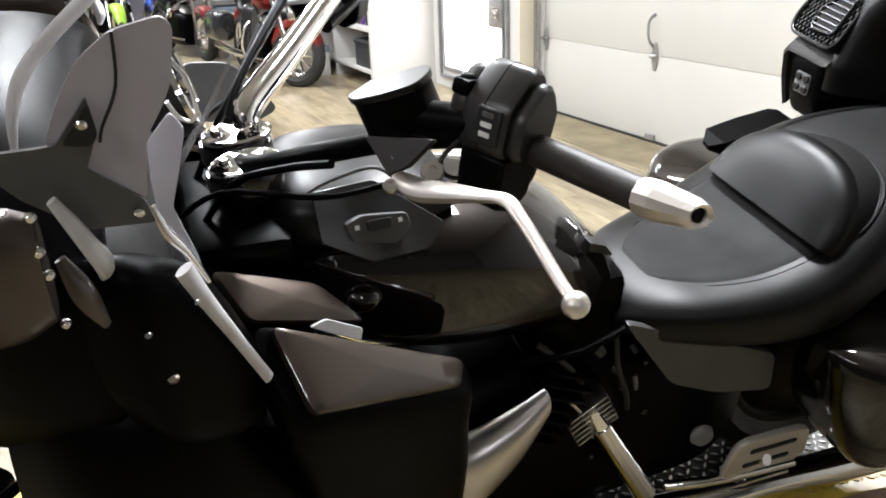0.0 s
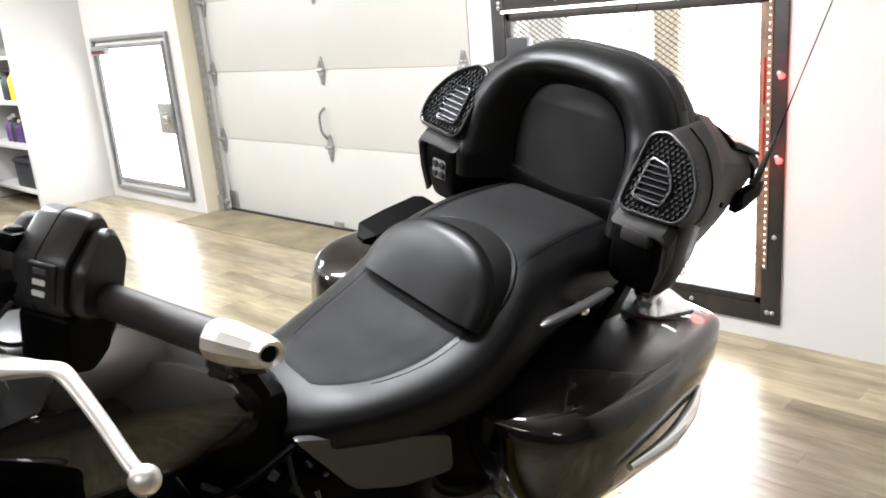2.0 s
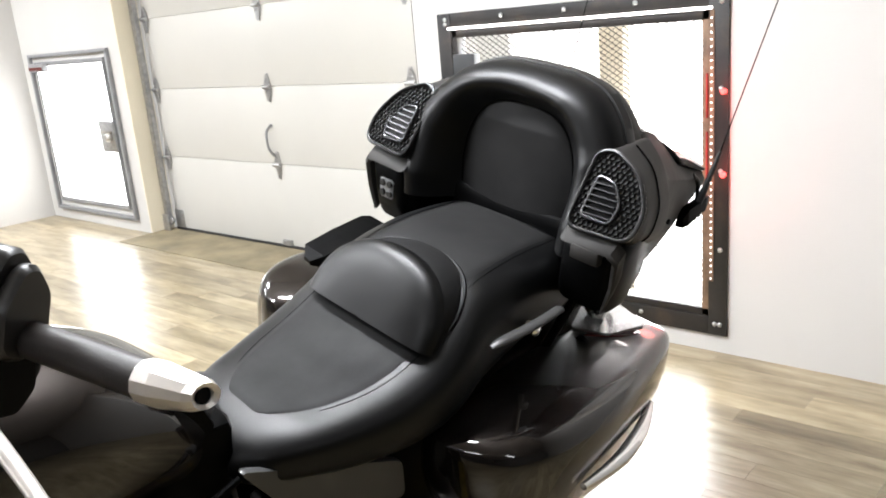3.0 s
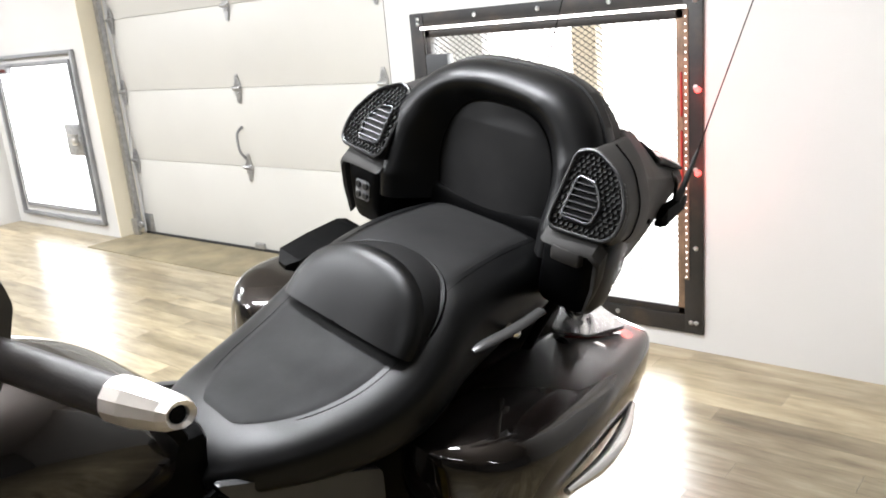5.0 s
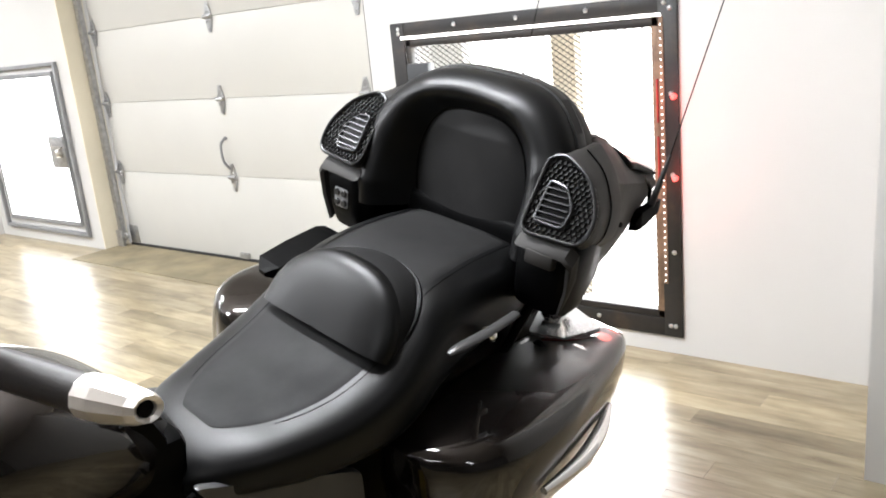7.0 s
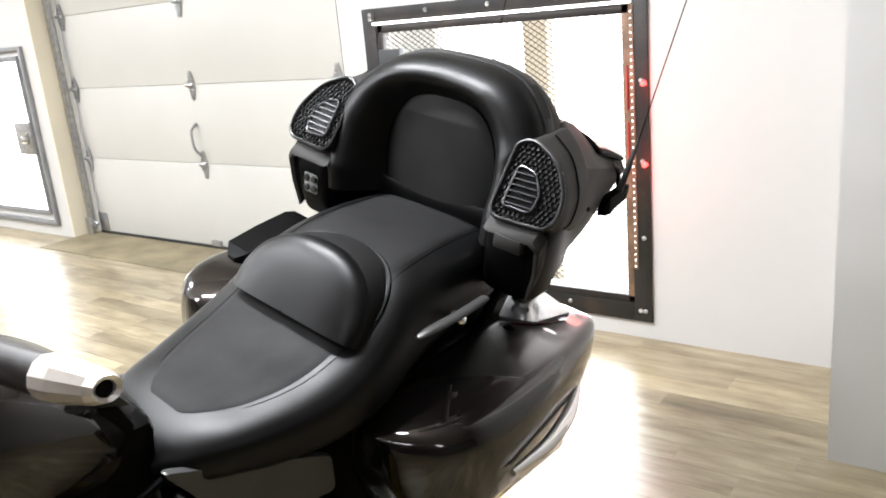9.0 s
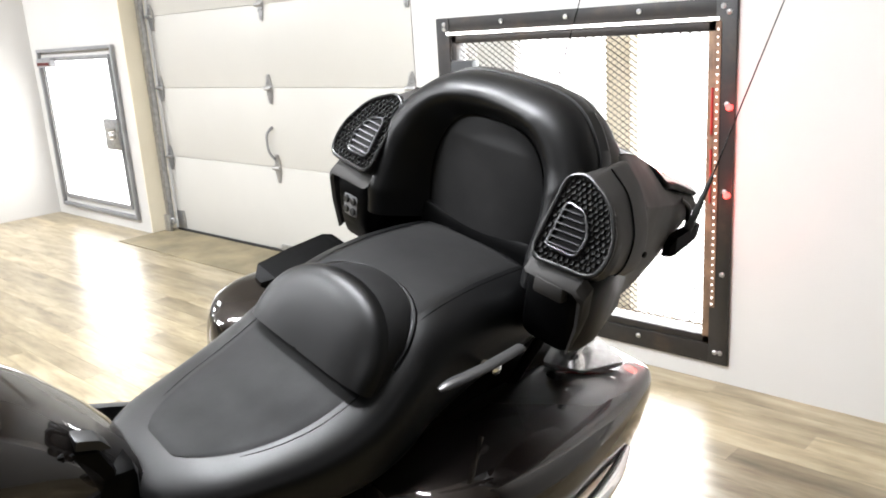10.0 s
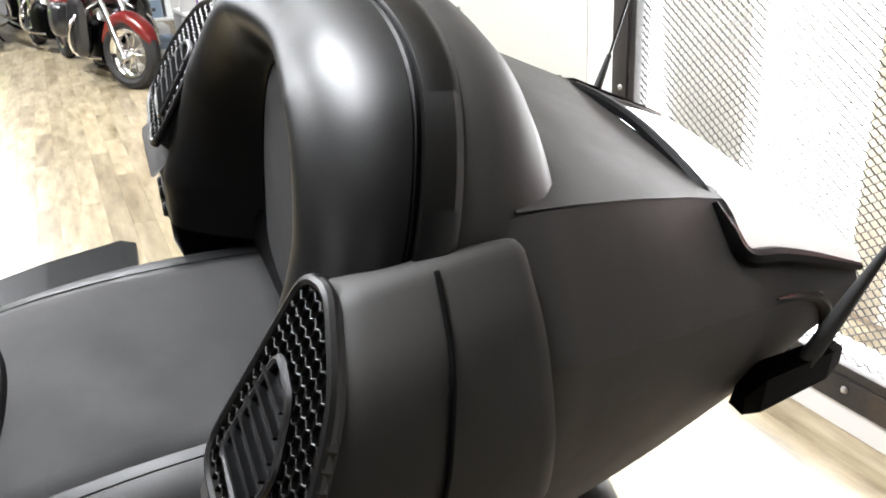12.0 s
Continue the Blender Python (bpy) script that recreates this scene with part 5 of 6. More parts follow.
for sgn in (1, -1):
    part("fork_cover", rod((sgn * 0.12, -0.98, 0.42), (sgn * 0.12, -0.82, 0.90), 0.035, 20, 0.04, 0.006), DARK, bike)
    lip = part("fairing_lip", tube([(sgn * x, y, z) for x, y, z in ((0.400, -0.926, 1.156), (0.402, -0.913, 1.129), (0.402, -0.902, 1.102), (0.396, -0.896, 1.082), (0.390, -0.900, 1.065))], [0.007, 0.011, 0.013, 0.015, 0.006], 10, 5, flat=0.6), PALE, bike, "bright edge strip of the fairing")
    part("lower_lip", tube([(sgn * x, y, z) for x, y, z in ((0.362, -0.829, 1.040), (0.362, -0.812, 0.997), (0.348, -0.785, 0.927), (0.334, -0.755, 0.850))], [0.012, 0.010, 0.008, 0.008], 10, 5, flat=0.6), PALE, lip)
    part("lip_shadow_strip", tube([(sgn * x, y, z) for x, y, z in ((0.398, -0.931, 1.095), (0.400, -0.918, 1.055), (0.396, -0.905, 1.012))], [0.006, 0.013, 0.005], 10, 5, flat=0.5), LIT_PAINT, lip)
    part("lip_pod", loft_y([(-0.93, sgn * 0.345, 0.02, 1.06, 0.88, 2.6), (-0.87, sgn * 0.345, 0.040, 1.05, 0.80, 2.8), (-0.81, sgn * 0.318, 0.038, 0.995, 0.76, 2.8), (-0.76, sgn * 0.30, 0.022, 0.87, 0.76, 2.6)], 5, 28), DARK, bike)
    for (px_, py_, pz_), w_ in (((0.386, -0.872, 0.985), 0.010), ((0.376, -0.858, 0.915), 0.014), ((0.376, -0.822, 1.008), 0.008)):
        part("fairing_clip", lathe([(w_ * 0.5, 0), (w_ * 0.55, 0.004), (w_ * 0.3, 0.008)], 12, pose(sgn * px_, py_, pz_, 0, 70 * sgn, 0)), CHROME, lip)
    part("side_panel", loft_y([(-1.19, sgn * 0.36, 0.02, 1.13, 1.03, 2.8), (-1.08, sgn * 0.385, 0.035, 1.15, 1.015, 3), (-0.985, sgn * 0.39, 0.035, 1.148, 1.01, 3), (-0.945, sgn * 0.388, 0.022, 1.135, 1.025, 2.8)], 5, 28), LIT_PAINT, bike, "gloss black fairing side panel, brown reflection in its colour")
    # smoked side deflector on its dark bracket
    md = frame_of((sgn * 0.37, 0, 0), (0, 1, 0), (0, 0, 1))
    defl = part("wind_deflector", prism(rounded([(-0.904, 1.241), (-0.885, 1.270), (-0.857, 1.293), (-0.815, 1.303), (-0.807, 1.293), (-0.814, 1.245), (-0.826, 1.220), (-0.843, 1.192), (-0.850, 1.130), (-0.899, 1.150), (-0.925, 1.195)], 0.010), 0.004, md), SMOKE, bike, "smoked acrylic wind deflector")
    part("deflector_bracket", prism(rounded([(-0.884, 1.240), (-0.881, 1.206), (-0.895, 1.172), (-0.852, 1.135), (-0.846, 1.110), (-0.905, 1.112), (-0.952, 1.150), (-0.975, 1.180), (-0.962, 1.196), (-0.932, 1.197), (-0.915, 1.198)], 0.004, 2), 0.005, frame_of((sgn * 0.376, 0, 0), (0, 1, 0), (0, 0, 1))), GREY_SMOKE, defl, "dark translucent deflector bracket")
    part("bracket_tip", prism(rounded([(-0.883, 1.236), (-0.880, 1.206), (-0.888, 1.196), (-0.910, 1.200)], 0.004, 2), 0.004, frame_of((sgn * 0.382, 0, 0), (0, 1, 0), (0, 0, 1))), MATTE, defl)
    for by, bz in ((-0.891, 1.218), (-0.859, 1.126)):
        part("bracket_bolt", lathe([(0.005, 0), (0.005, 0.003), (0.003, 0.005)], 10, pose(sgn * 0.386, by, bz, 0, 90 * sgn, 0)), CHROME, defl)
    part("deflector_crease", tube([(sgn * 0.3755, y, z) for y, z in ((-0.855, 1.293), (-0.859, 1.246), (-0.876, 1.209), (-0.880, 1.195))], 0.0015, 6, 4), MATTE, defl)
    part("inner_screen", prism(rounded([(-0.844, 1.168), (-0.819, 1.198), (-0.808, 1.179), (-0.819, 1.134), (-0.830, 1.094), (-0.812, 1.030), (-0.807, 0.994), (-0.823, 1.023), (-0.844, 1.083), (-0.846, 1.125)], 0.006, 3), 0.005, frame_of((sgn * 0.325, 0, 0), (0, 1, 0), (0, 0, 1)), 0.001), PALE_SMOKE, defl, "pale translucent inner screen edge")
    part("rim_loop", tube([(sgn * 0.30, y, z) for y, z in ((-0.811, 1.238), (-0.799, 1.217), (-0.794, 1.184), (-0.800, 1.173), (-0.812, 1.180), (-0.820, 1.196))], 0.0022, 8, 5), STEEL, defl)
    part("clear_edge", tube([(sgn * 0.28, y, z) for y, z in ((-0.752, 1.232), (-0.780, 1.178), (-0.808, 1.133), (-0.834, 1.087))], [0.002, 0.003, 0.004, 0.004], 8, 5), CLEAR_LENS, defl, "clear acrylic edge of the inner screen")
    part("screen_edge", tube([(sgn * x, y, z) for x, y, z in ((0.30, -0.800, 1.370), (0.318, -0.840, 1.335), (0.33, -0.874, 1.306), (0.33, -0.911, 1.272), (0.33, -0.937, 1.240), (0.33, -0.950, 1.205), (0.325, -0.956, 1.170))], [0.004, 0.006, 0.0065, 0.0065, 0.0065, 0.005, 0.003], 10, 5), PALE, defl, "pale edge of the windscreen")
    part("inner_trim", tube([(sgn * x, y, z) for x, y, z in ((0.33, -0.848, 1.100), (0.332, -0.838, 1.067), (0.332, -0.820, 1.036), (0.33, -0.805, 0.998))], [0.003, 0.007, 0.005, 0.003], 10, 5, flat=0.5), CHROME, lip)
    for y, z in ((-0.944, 1.145), (-0.945, 1.109), (-0.941, 1.084), (-0.938, 1.028)):
        part("panel_bolt", lathe([(0.0055, 0), (0.0055, 0.003), (0.003, 0.006)], 10, pose(sgn * 0.404, y, z, 0, 90 * sgn, 0)), CHROME, lip)
    gauge = part("gauge", lathe([(0.020, 0.06), (0.046, 0.05), (0.050, 0.0), (0.045, -0.002), (0.040, 0.006)], 28, along((sgn * 0.045, -0.795, 1.098), (sgn * 0.045, -0.90, 1.06))), MATTE, bike, "round gauge in the dash")
    part("gauge_ring", lathe([(0.044, 0.0), (0.047, -0.005), (0.051, -0.004), (0.052, 0.003)], 32, along((sgn * 0.045, -0.795, 1.098), (sgn * 0.045, -0.90, 1.06))), CHROME, gauge)
b = bmesh.new()
grid = [[b.verts.new((0.30 * math.sin(u) * (1 - 0.25 * v), -1.10 + 0.20 * v - 0.16 * math.cos(u), 1.14 + 0.34 * v)) for u in np.linspace(-1.3, 1.3, 25)] for v in np.linspace(0, 1, 9)]
for p, q in zip(grid, grid[1:]):
    for i in range(24):
        b.faces.new((p[i], p[i + 1], q[i + 1], q[i]))
screen = part("windscreen", b, SMOKE, bike, "smoked windscreen")
sol = screen.modifiers.new("thick", "SOLIDIFY")
sol.thickness = 0.004

# handlebar, controls
BAR = [(0.03, -0.735, 0.985), (0.10, -0.715, 1.014), (0.20, -0.655, 1.070), (0.30, -0.575, 1.125), (0.40, -0.495, 1.156), (0.575, -0.447, 1.177)]
for sgn in (1, -1):
    if sgn > 0:
        bar = part("handlebar", tube(BAR, [0.012, 0.013, 0.0135, 0.013, 0.0125, 0.0125], 20, 6), DARK, bike, "black handlebar tube")
    else:
        bar = part("handlebar", tube([(-x, y, z) for x, y, z in BAR[3:]], [0.017, 0.013, 0.013], 20, 6), DARK, bike, "black handlebar tube")
        bar.matrix_basis = pose(0, -0.78, -0.05, 0, 0, -6) @ pose(0, 0.78, 0)
        arm = part("bar_arm", tube([(-0.045, -0.712, 1.010), (-0.06, -0.706, 1.030), (-0.17, -0.615, 1.080), (-0.275, -0.530, 1.128), (-0.285, -0.520, 1.132)], [0.020, 0.023, 0.022, 0.021, 0.016], 22, 5, flat=0.85), CHROME, bike, "thick chrome handlebar arm")
        part("arm_hose", tube([(-0.03, -0.740, 1.02), (-0.08, -0.715, 1.060), (-0.17, -0.655, 1.110), (-0.26, -0.60, 1.15)], [0.007, 0.006, 0.008, 0.008], 10, 5), DARK, arm)
        for p in ((-0.062, -0.690, 1.026), (-0.052, -0.722, 1.036), (-0.266, -0.520, 1.140)):
            part("arm_screw", lathe([(0.007, 0), (0.007, 0.006), (0.004, 0.009)], 10, along(p, (p[0] + 0.04, p[1] - 0.02, p[2] + 0.06))), STEEL, arm)
    ga, ge, gt = ((sgn * x, y, z) for x, y, z in ((0.425, -0.487, 1.160), (0.566, -0.449, 1.175), (0.630, -0.432, 1.187)))
    part("grip", rod(ga, ge, 0.0164, 26, 0.0158, 0.003), GRIP, bar, "dark brown rubber grip")
    b = bmesh.new()
    me = along(ge, gt)
    rings = []
    for d, r, cut in ((-0.004, 0.0150, 0), (-0.002, 0.0178, 0), (0.016, 0.0180, 0), (0.022, 0.0172, 0), (0.052, 0.0135, 0.3), (0.060, 0.0105, 0.35), (0.058, 0.0070, 0.35), (0.040, 0.0062, 0.2)):
        rings.append([me @ Vector((r * math.cos(a), r * math.sin(a), d + cut * r * math.cos(a))) for a in (k * math.tau / 12 for k in range(12))])
    add_rings(b, rings)
    end_cap = part("bar_end", b, LEVER, bar, "faceted satin chrome bar end", smooth=False)
    part("end_hole", rod(me @ Vector((0, 0, 0.050)), me @ Vector((0, 0, 0.0575)), 0.0066, 16), DARK, end_cap)
    # switch housing: a slanted face under a sloping roof
    ms = frame_of((sgn * 0.405, -0.537, 1.186), (sgn * 0.88, 0.47, 0.0), (0, 0.27, 0.96))
    def across(section, x0, x1, inset):
        mx_ = ms @ Matrix(((0, 0, 1, 0), (0, 1, 0, 0), (sgn, 0, 0, 0), (0, 0, 0, 1))) @ pose(0, 0, x0)
        return prism(rounded(section, 0.007, 3), x1 - x0, mx_, inset)
    block = [(0.000, -0.024), (0.000, 0.020), (-0.028, 0.060), (-0.046, 0.060), (-0.064, 0.030), (-0.062, -0.020), (-0.036, -0.040), (-0.010, -0.034)]
    housing = part("switch_housing", across(block, -0.026, 0.030, 0.005), HOUSING, bar, "satin black-brown switch housing")
    part("housing_collar", across([(y * 0.86 - 0.006, z * 0.84 - 0.002) for y, z in block], 0.029, 0.046, 0.006), HOUSING, housing)
    part("brown_collar", across([(y * 0.80 - 0.004, z * 0.80 + 0.002) for y, z in block], -0.046, -0.025, 0.004), GRIP, housing, "brown-grey collar")
    part("housing_seam", across([(y * 1.01, z * 1.01) for y, z in block], -0.0015, 0.0005, 0.0003), DARK, housing)
    part("clamp_bulk", across([(-0.012, -0.085), (-0.004, -0.030), (-0.058, -0.024), (-0.062, -0.070), (-0.040, -0.090)], -0.022, 0.034, 0.005), DARK, housing)
    part("rocker_frame", box(-0.006, 0.024, -0.020, 0.018, -0.002 * sgn, 0.0035 * sgn, 0.002, 1, ms), MATTE, housing)
    for i in range(3):
        part("rocker_mark", box(0.002, 0.016, 0.008 - i * 0.010, 0.0135 - i * 0.010, 0.003 * sgn, 0.0048 * sgn, 0.001, 1, ms), BOX_WHITE if i else PLATE_GREY, housing)
    thumb = part("thumb_switch", box(-0.046, -0.024, 0.018, 0.036, -0.022 * sgn, 0.001 * sgn, 0.005, 2, ms), DARK, housing)
    part("thumb_cap", box(-0.041, -0.029, 0.034, 0.040, -0.018 * sgn, -0.004 * sgn, 0.002, 1, ms), SATIN, thumb)
    # clutch reservoir: an angular pot under a tilted lid
    mr = frame_of((sgn * 0.300, -0.601, 1.193), (sgn * 0.64, 0.74, 0.42), (0.0, -0.10, 1.0))
    pot = [(-0.050, -0.006), (-0.034, 0.034), (0.036, 0.036), (0.050, 0.008), (0.046, -0.026), (0.010, -0.032), (-0.030, -0.028)]
    turn_up = Matrix(((1, 0, 0, 0), (0, 0, 1, 0), (0, -sgn, 0, 0), (0, 0, 0, 1)))
    res = part("fluid_reservoir", prism(rounded([(x * 0.93, y * 0.93) for x, y in pot], 0.012), 0.044, mr @ turn_up @ pose(0, 0, -0.052), 0.004), DARK, bar, "black clutch fluid reservoir")
    part("reservoir_lid", prism(rounded(pot, 0.012), 0.008, mr @ turn_up @ pose(0, 0, -0.008), 0.002), SATIN if sgn > 0 else PALE, res)
    part("reservoir_arm", rod((sgn * 0.315, -0.585, 1.160), (sgn * 0.385, -0.525, 1.172), 0.020, 14, 0.022, 0.004), DARK, res)
    tri_bm, _ = slab([(sgn * x, y, z) for x, y, z in ((0.325, -0.628, 1.146), (0.384, -0.572, 1.162), (0.376, -0.596, 1.130), (0.366, -0.614, 1.118))], 0.010, 0.004, 0.002)
    clamp = part("lever_clamp", tri_bm, GRIP, bar, "brown lever clamp")
    for p, r in (((0.362, -0.608, 1.137), 0.007), ((0.384, -0.622, 1.116), 0.008)):
        part("clamp_screw", lathe([(r * 0.9, -0.006), (r, -0.005), (r, 0.004), (r * 0.85, 0.0055), (r * 0.4, 0.0055), (r * 0.35, 0.003)], 12, along((sgn * p[0], p[1], p[2]), (sgn * (p[0] + 0.05), p[1] - 0.02, p[2] + 0.06))), STEEL, clamp)
    lever_path = [(sgn * x, y, z) for x, y, z in ((0.374, -0.612, 1.122), (0.392, -0.603, 1.119), (0.412, -0.595, 1.122), (0.44, -0.582, 1.132), (0.49, -0.567, 1.153), (0.517, -0.556, 1.162), (0.540, -0.551, 1.155), (0.575, -0.546, 1.141), (0.61, -0.543, 1.129), (0.622, -0.540, 1.124))]
    lever = part("lever", tube(lever_path, [0.009, 0.0155, 0.0185, 0.0160, 0.0098, 0.0080, 0.0070, 0.0064, 0.0062, 0.0062], 14, 5, flat=0.6), LEVER, bar, "polished alloy lever")
    part("lever_pivot", lathe([(0.011, -0.004), (0.012, -0.003), (0.012, 0.003), (0.0105, 0.0045), (0.005, 0.0045), (0.0045, 0.002)], 20, along((sgn * 0.404, -0.585, 1.138), (sgn * 0.45, -0.60, 1.20))), STEEL, lever)
    b = bmesh.new()
    bmesh.ops.create_uvsphere(b, u_segments=16, v_segments=10, radius=0.0118, matrix=Matrix.Translation((sgn * 0.626, -0.539, 1.121)))
    part("lever_ball", b, LEVER, lever)
    oval = [(0.040 * math.cos(i * math.pi / 14), 0.053 * math.sin(i * math.pi / 14)) for i in range(28)]
    riser = part("riser_clamp", prism(oval, 0.040, pose(sgn * 0.05, -0.727, 0.948, 6, 0, 0), 0.003), PAINT, bike, "black oval bar clamp")
    part("clamp_cap", prism([(x * 0.98, y * 0.98) for x, y in oval], 0.010, pose(sgn * 0.05, -0.727, 0.988, 6, 0, 0), 0.005), CHROME, riser, "chrome cap of the bar clamp")
    for dy in (-0.03, 0.03):
        part("clamp_bolt", lathe([(0.008, 0), (0.008, 0.006), (0.004, 0.010)], 12, pose(sgn * 0.05, -0.727 + dy, 0.997 + dy * 0.1, 6, 0, 0)), CHROME, riser)
    part("clamp_post", rod((sgn * 0.05, -0.735, 0.90), (sgn * 0.05, -0.735, 0.962), 0.032, 20), DARK, bike)
    hose = [(sgn * x, y, z) for x, y, z in ((0.26, -0.655, 1.085), (0.18, -0.695, 1.045), (0.10, -0.75, 0.99), (0.06, -0.80, 0.90), (0.06, -0.84, 0.82))]
    part("cable", tube(hose, 0.0055, 8, 5), DARK, bike)
    hose = [(sgn * x, y, z) for x, y, z in ((0.30, -0.58, 1.075), (0.22, -0.66, 1.02), (0.12, -0.77, 0.99), (0.09, -0.84, 0.93))]
    part("cable", tube(hose, 0.0042, 8, 5), DARK, bike)
part("wire_loop", tube([(0.41, -0.479, 1.168), (0.41, -0.475, 1.136), (0.41, -0.486, 1.109), (0.41, -0.510, 1.097), (0.41, -0.530, 1.100)], 0.0028, 8, 5), RUBBER, bike)
part("wire_loop", tube([(0.395, -0.555, 1.165), (0.402, -0.575, 1.150), (0.398, -0.570, 1.130), (0.392, -0.550, 1.120), (0.39, -0.53, 1.13)], 0.0024, 8, 5), RUBBER, bike)
# grey slab added for an unidentified shape on the far side
part("grey_side_slab", prism(rounded([(-0.80, 0.93), (-0.775, 0.972), (-0.69, 0.965), (-0.608, 0.866), (-0.665, 0.838), (-0.78, 0.86)], 0.02), 0.006, frame_of((-0.35, 0, 0), (0, 1, 0), (-0.1, 0, 1))), GREY_FRAME, bike, "grey slab added beside the fairing")
part("triple_tree", box(-0.14, 0.14, -0.82, -0.68, 0.86, 0.92, 0.02), DARK, bike)
part("bag_bracket", box(-0.03, 0.02, -0.80, -0.74, 0.76, 0.84, 0.005), CHROME, bike)

# trunk trim
part("trunk_screw", lathe([(0.006, 0), (0.006, 0.003), (0.003, 0.004)], 10, pose(0.3585, 0.690, 0.955, 0, 90, 0)), DARK, trunk)
for sgn in (1, -1):
    part("side_scoop", tube([(sgn * 0.236, 1.00, 0.962), (sgn * 0.214, 1.048, 0.937), (sgn * 0.204, 1.085, 0.918), (sgn * 0.200, 1.106, 0.892), (sgn * 0.199, 1.112, 0.852)], [0.001, 0.003, 0.005, 0.006, 0.003], 8, 5), DARK, trunk)
part("lamp_lens", loft_y([(0.995, 0, 0.140, 1.013, 0.93, 3.0, 3.4), (1.05, 0, 0.152, 0.990, 0.925, 3.0, 3.2), (1.11, 0, 0.165, 0.960, 0.92, 3.0, 3.0), (1.150, 0, 0.160, 0.938, 0.915, 3.0, 2.6)], 4, 44), REFLECTOR, trunk, "bright clear rear lamp lens")
part("lens_rim", tube([(-0.152, 0.985, 0.990), (-0.12, 0.990, 1.012), (0, 0.990, 1.026), (0.12, 0.990, 1.012), (0.152, 0.985, 0.990)], 0.0065, 8, 5), DARK, trunk)
for sgn in (1, -1):
    bm = bmesh.new()
    grid = []
    for t in np.linspace(0, 1, 9):
        y = 0.998 + 0.160 * t
        xr, zr = (np.interp(y, TAIL_ROWS[:, 0], TAIL_ROWS[:, k]) for k in (1, 2))
        xw, zw = (np.interp(y, TAIL_ROWS[:, 0], TAIL_ROWS[:, k]) for k in (3, 4))
        lo = Vector((xr + (xw - xr) * 0.55 + 0.007, y, zr + (zw - zr) * 0.55 + 0.006))
        hi = Vector((xr - 0.004, y, zr + 0.006))
        grid.append([bm.verts.new((sgn * p.x, p.y, p.z)) for p in (hi, hi.lerp(lo, 0.35) + Vector((0.005, 0, 0.004)), hi.lerp(lo, 0.7) + Vector((0.005, 0, 0.003)), lo, lo - Vector((0.01, 0, 0.006)))])
    for p, q in zip(grid, grid[1:]):
        for i in range(4):
            bm.faces.new((p[i], p[i + 1], q[i + 1], q[i]))
    part("side_lens", bm, REFLECTOR, trunk, "bright wrap-round lamp lens")
    part("lens_rim", tube([(sgn * 0.150, 0.985, 1.012), (sgn * 0.172, 0.990, 0.994), (sgn * 0.190, 0.998, 0.977), (sgn * 0.184, 1.04, 0.964), (sgn * 0.180, 1.09, 0.946), (sgn * 0.180, 1.155, 0.922)], [0.004, 0.008, 0.009, 0.009, 0.008, 0.004], 8, 5), DARK, trunk)
for sgn in (1, -1):
    b = bmesh.new()
    add_rings(b, [[(sgn * (x + dx * w), y, z + dz) for dx, dz in ((-1, -h), (1, -h * 0.8), (0.8, h), (-0.8, h))] for y, x, w, z, h in ((1.005, 0.222, 0.010, 0.826, 0.012), (1.020, 0.223, 0.015, 0.838, 0.022), (1.085, 0.230, 0.012, 0.862, 0.018), (1.098, 0.232, 0.007, 0.870, 0.010))])
    foot = part("antenna_foot", b, DARK, bike, "black wedge-shaped antenna mount", smooth=False)
    part("antenna_base", tube([(sgn * 0.23, 1.065, 0.865), (sgn * 0.234, 1.085, 0.93), (sgn * 0.238, 1.105, 0.995)], [0.009, 0.007, 0.0035], 10, 4), RUBBER, foot)
    part("antenna_whip", tube([(sgn * 0.238, 1.105, 0.995), (sgn * 0.25, 1.17, 1.25), (sgn * 0.262, 1.25, 1.55), (sgn * 0.27, 1.30, 1.75)], [0.0018, 0.0015, 0.0013, 0.001], 6, 4), DARK, foot, "thin dark whip antenna")

# ---- the rest of the shop floor ----
structure("wall_partition", box(-6.42, -6.36, 3.51, 4.25, 0, CEILING), WALL, "bright white end panel of the shelving", "wall")
case = root("bookcase", pose(0.5, 3.51, 0), "white built-in shelving with sundries on it", "shelf")
for x in (-8.60, -8.03):
    part("upright", box(x - 0.02, x + 0.02, 0, 0.5, 0, 2.2, 0.003), WALL, case)
part("back_panel", box(-8.6, -6.92, 0.5, 0.52, 0, 2.2), WALL, case)
for z in (0.16, 0.55, 0.93, 1.31, 1.70, 2.10):
    part("shelf_board", box(-8.58, -6.92, 0, 0.5, z - 0.03, z, 0.003), WALL, case)


def bin_thing(x, y, z, sx, sy, sz, material, label, name="storage_bin"):
    r = root(name, pose(x, y, z), label, "bin")
    part("body", prism(rounded([(-sx / 2, -sy / 2), (sx / 2, -sy / 2), (sx / 2, sy / 2), (-sx / 2, sy / 2)], 0.03), sz, None, 0.01), material, r)
    part("rim", prism(rounded([(-sx * 0.52, -sy * 0.54), (sx * 0.52, -sy * 0.54), (sx * 0.52, sy * 0.54), (-sx * 0.52, sy * 0.54)], 0.03), 0.02, pose(0, 0, sz - 0.035)), material, r)
    return r


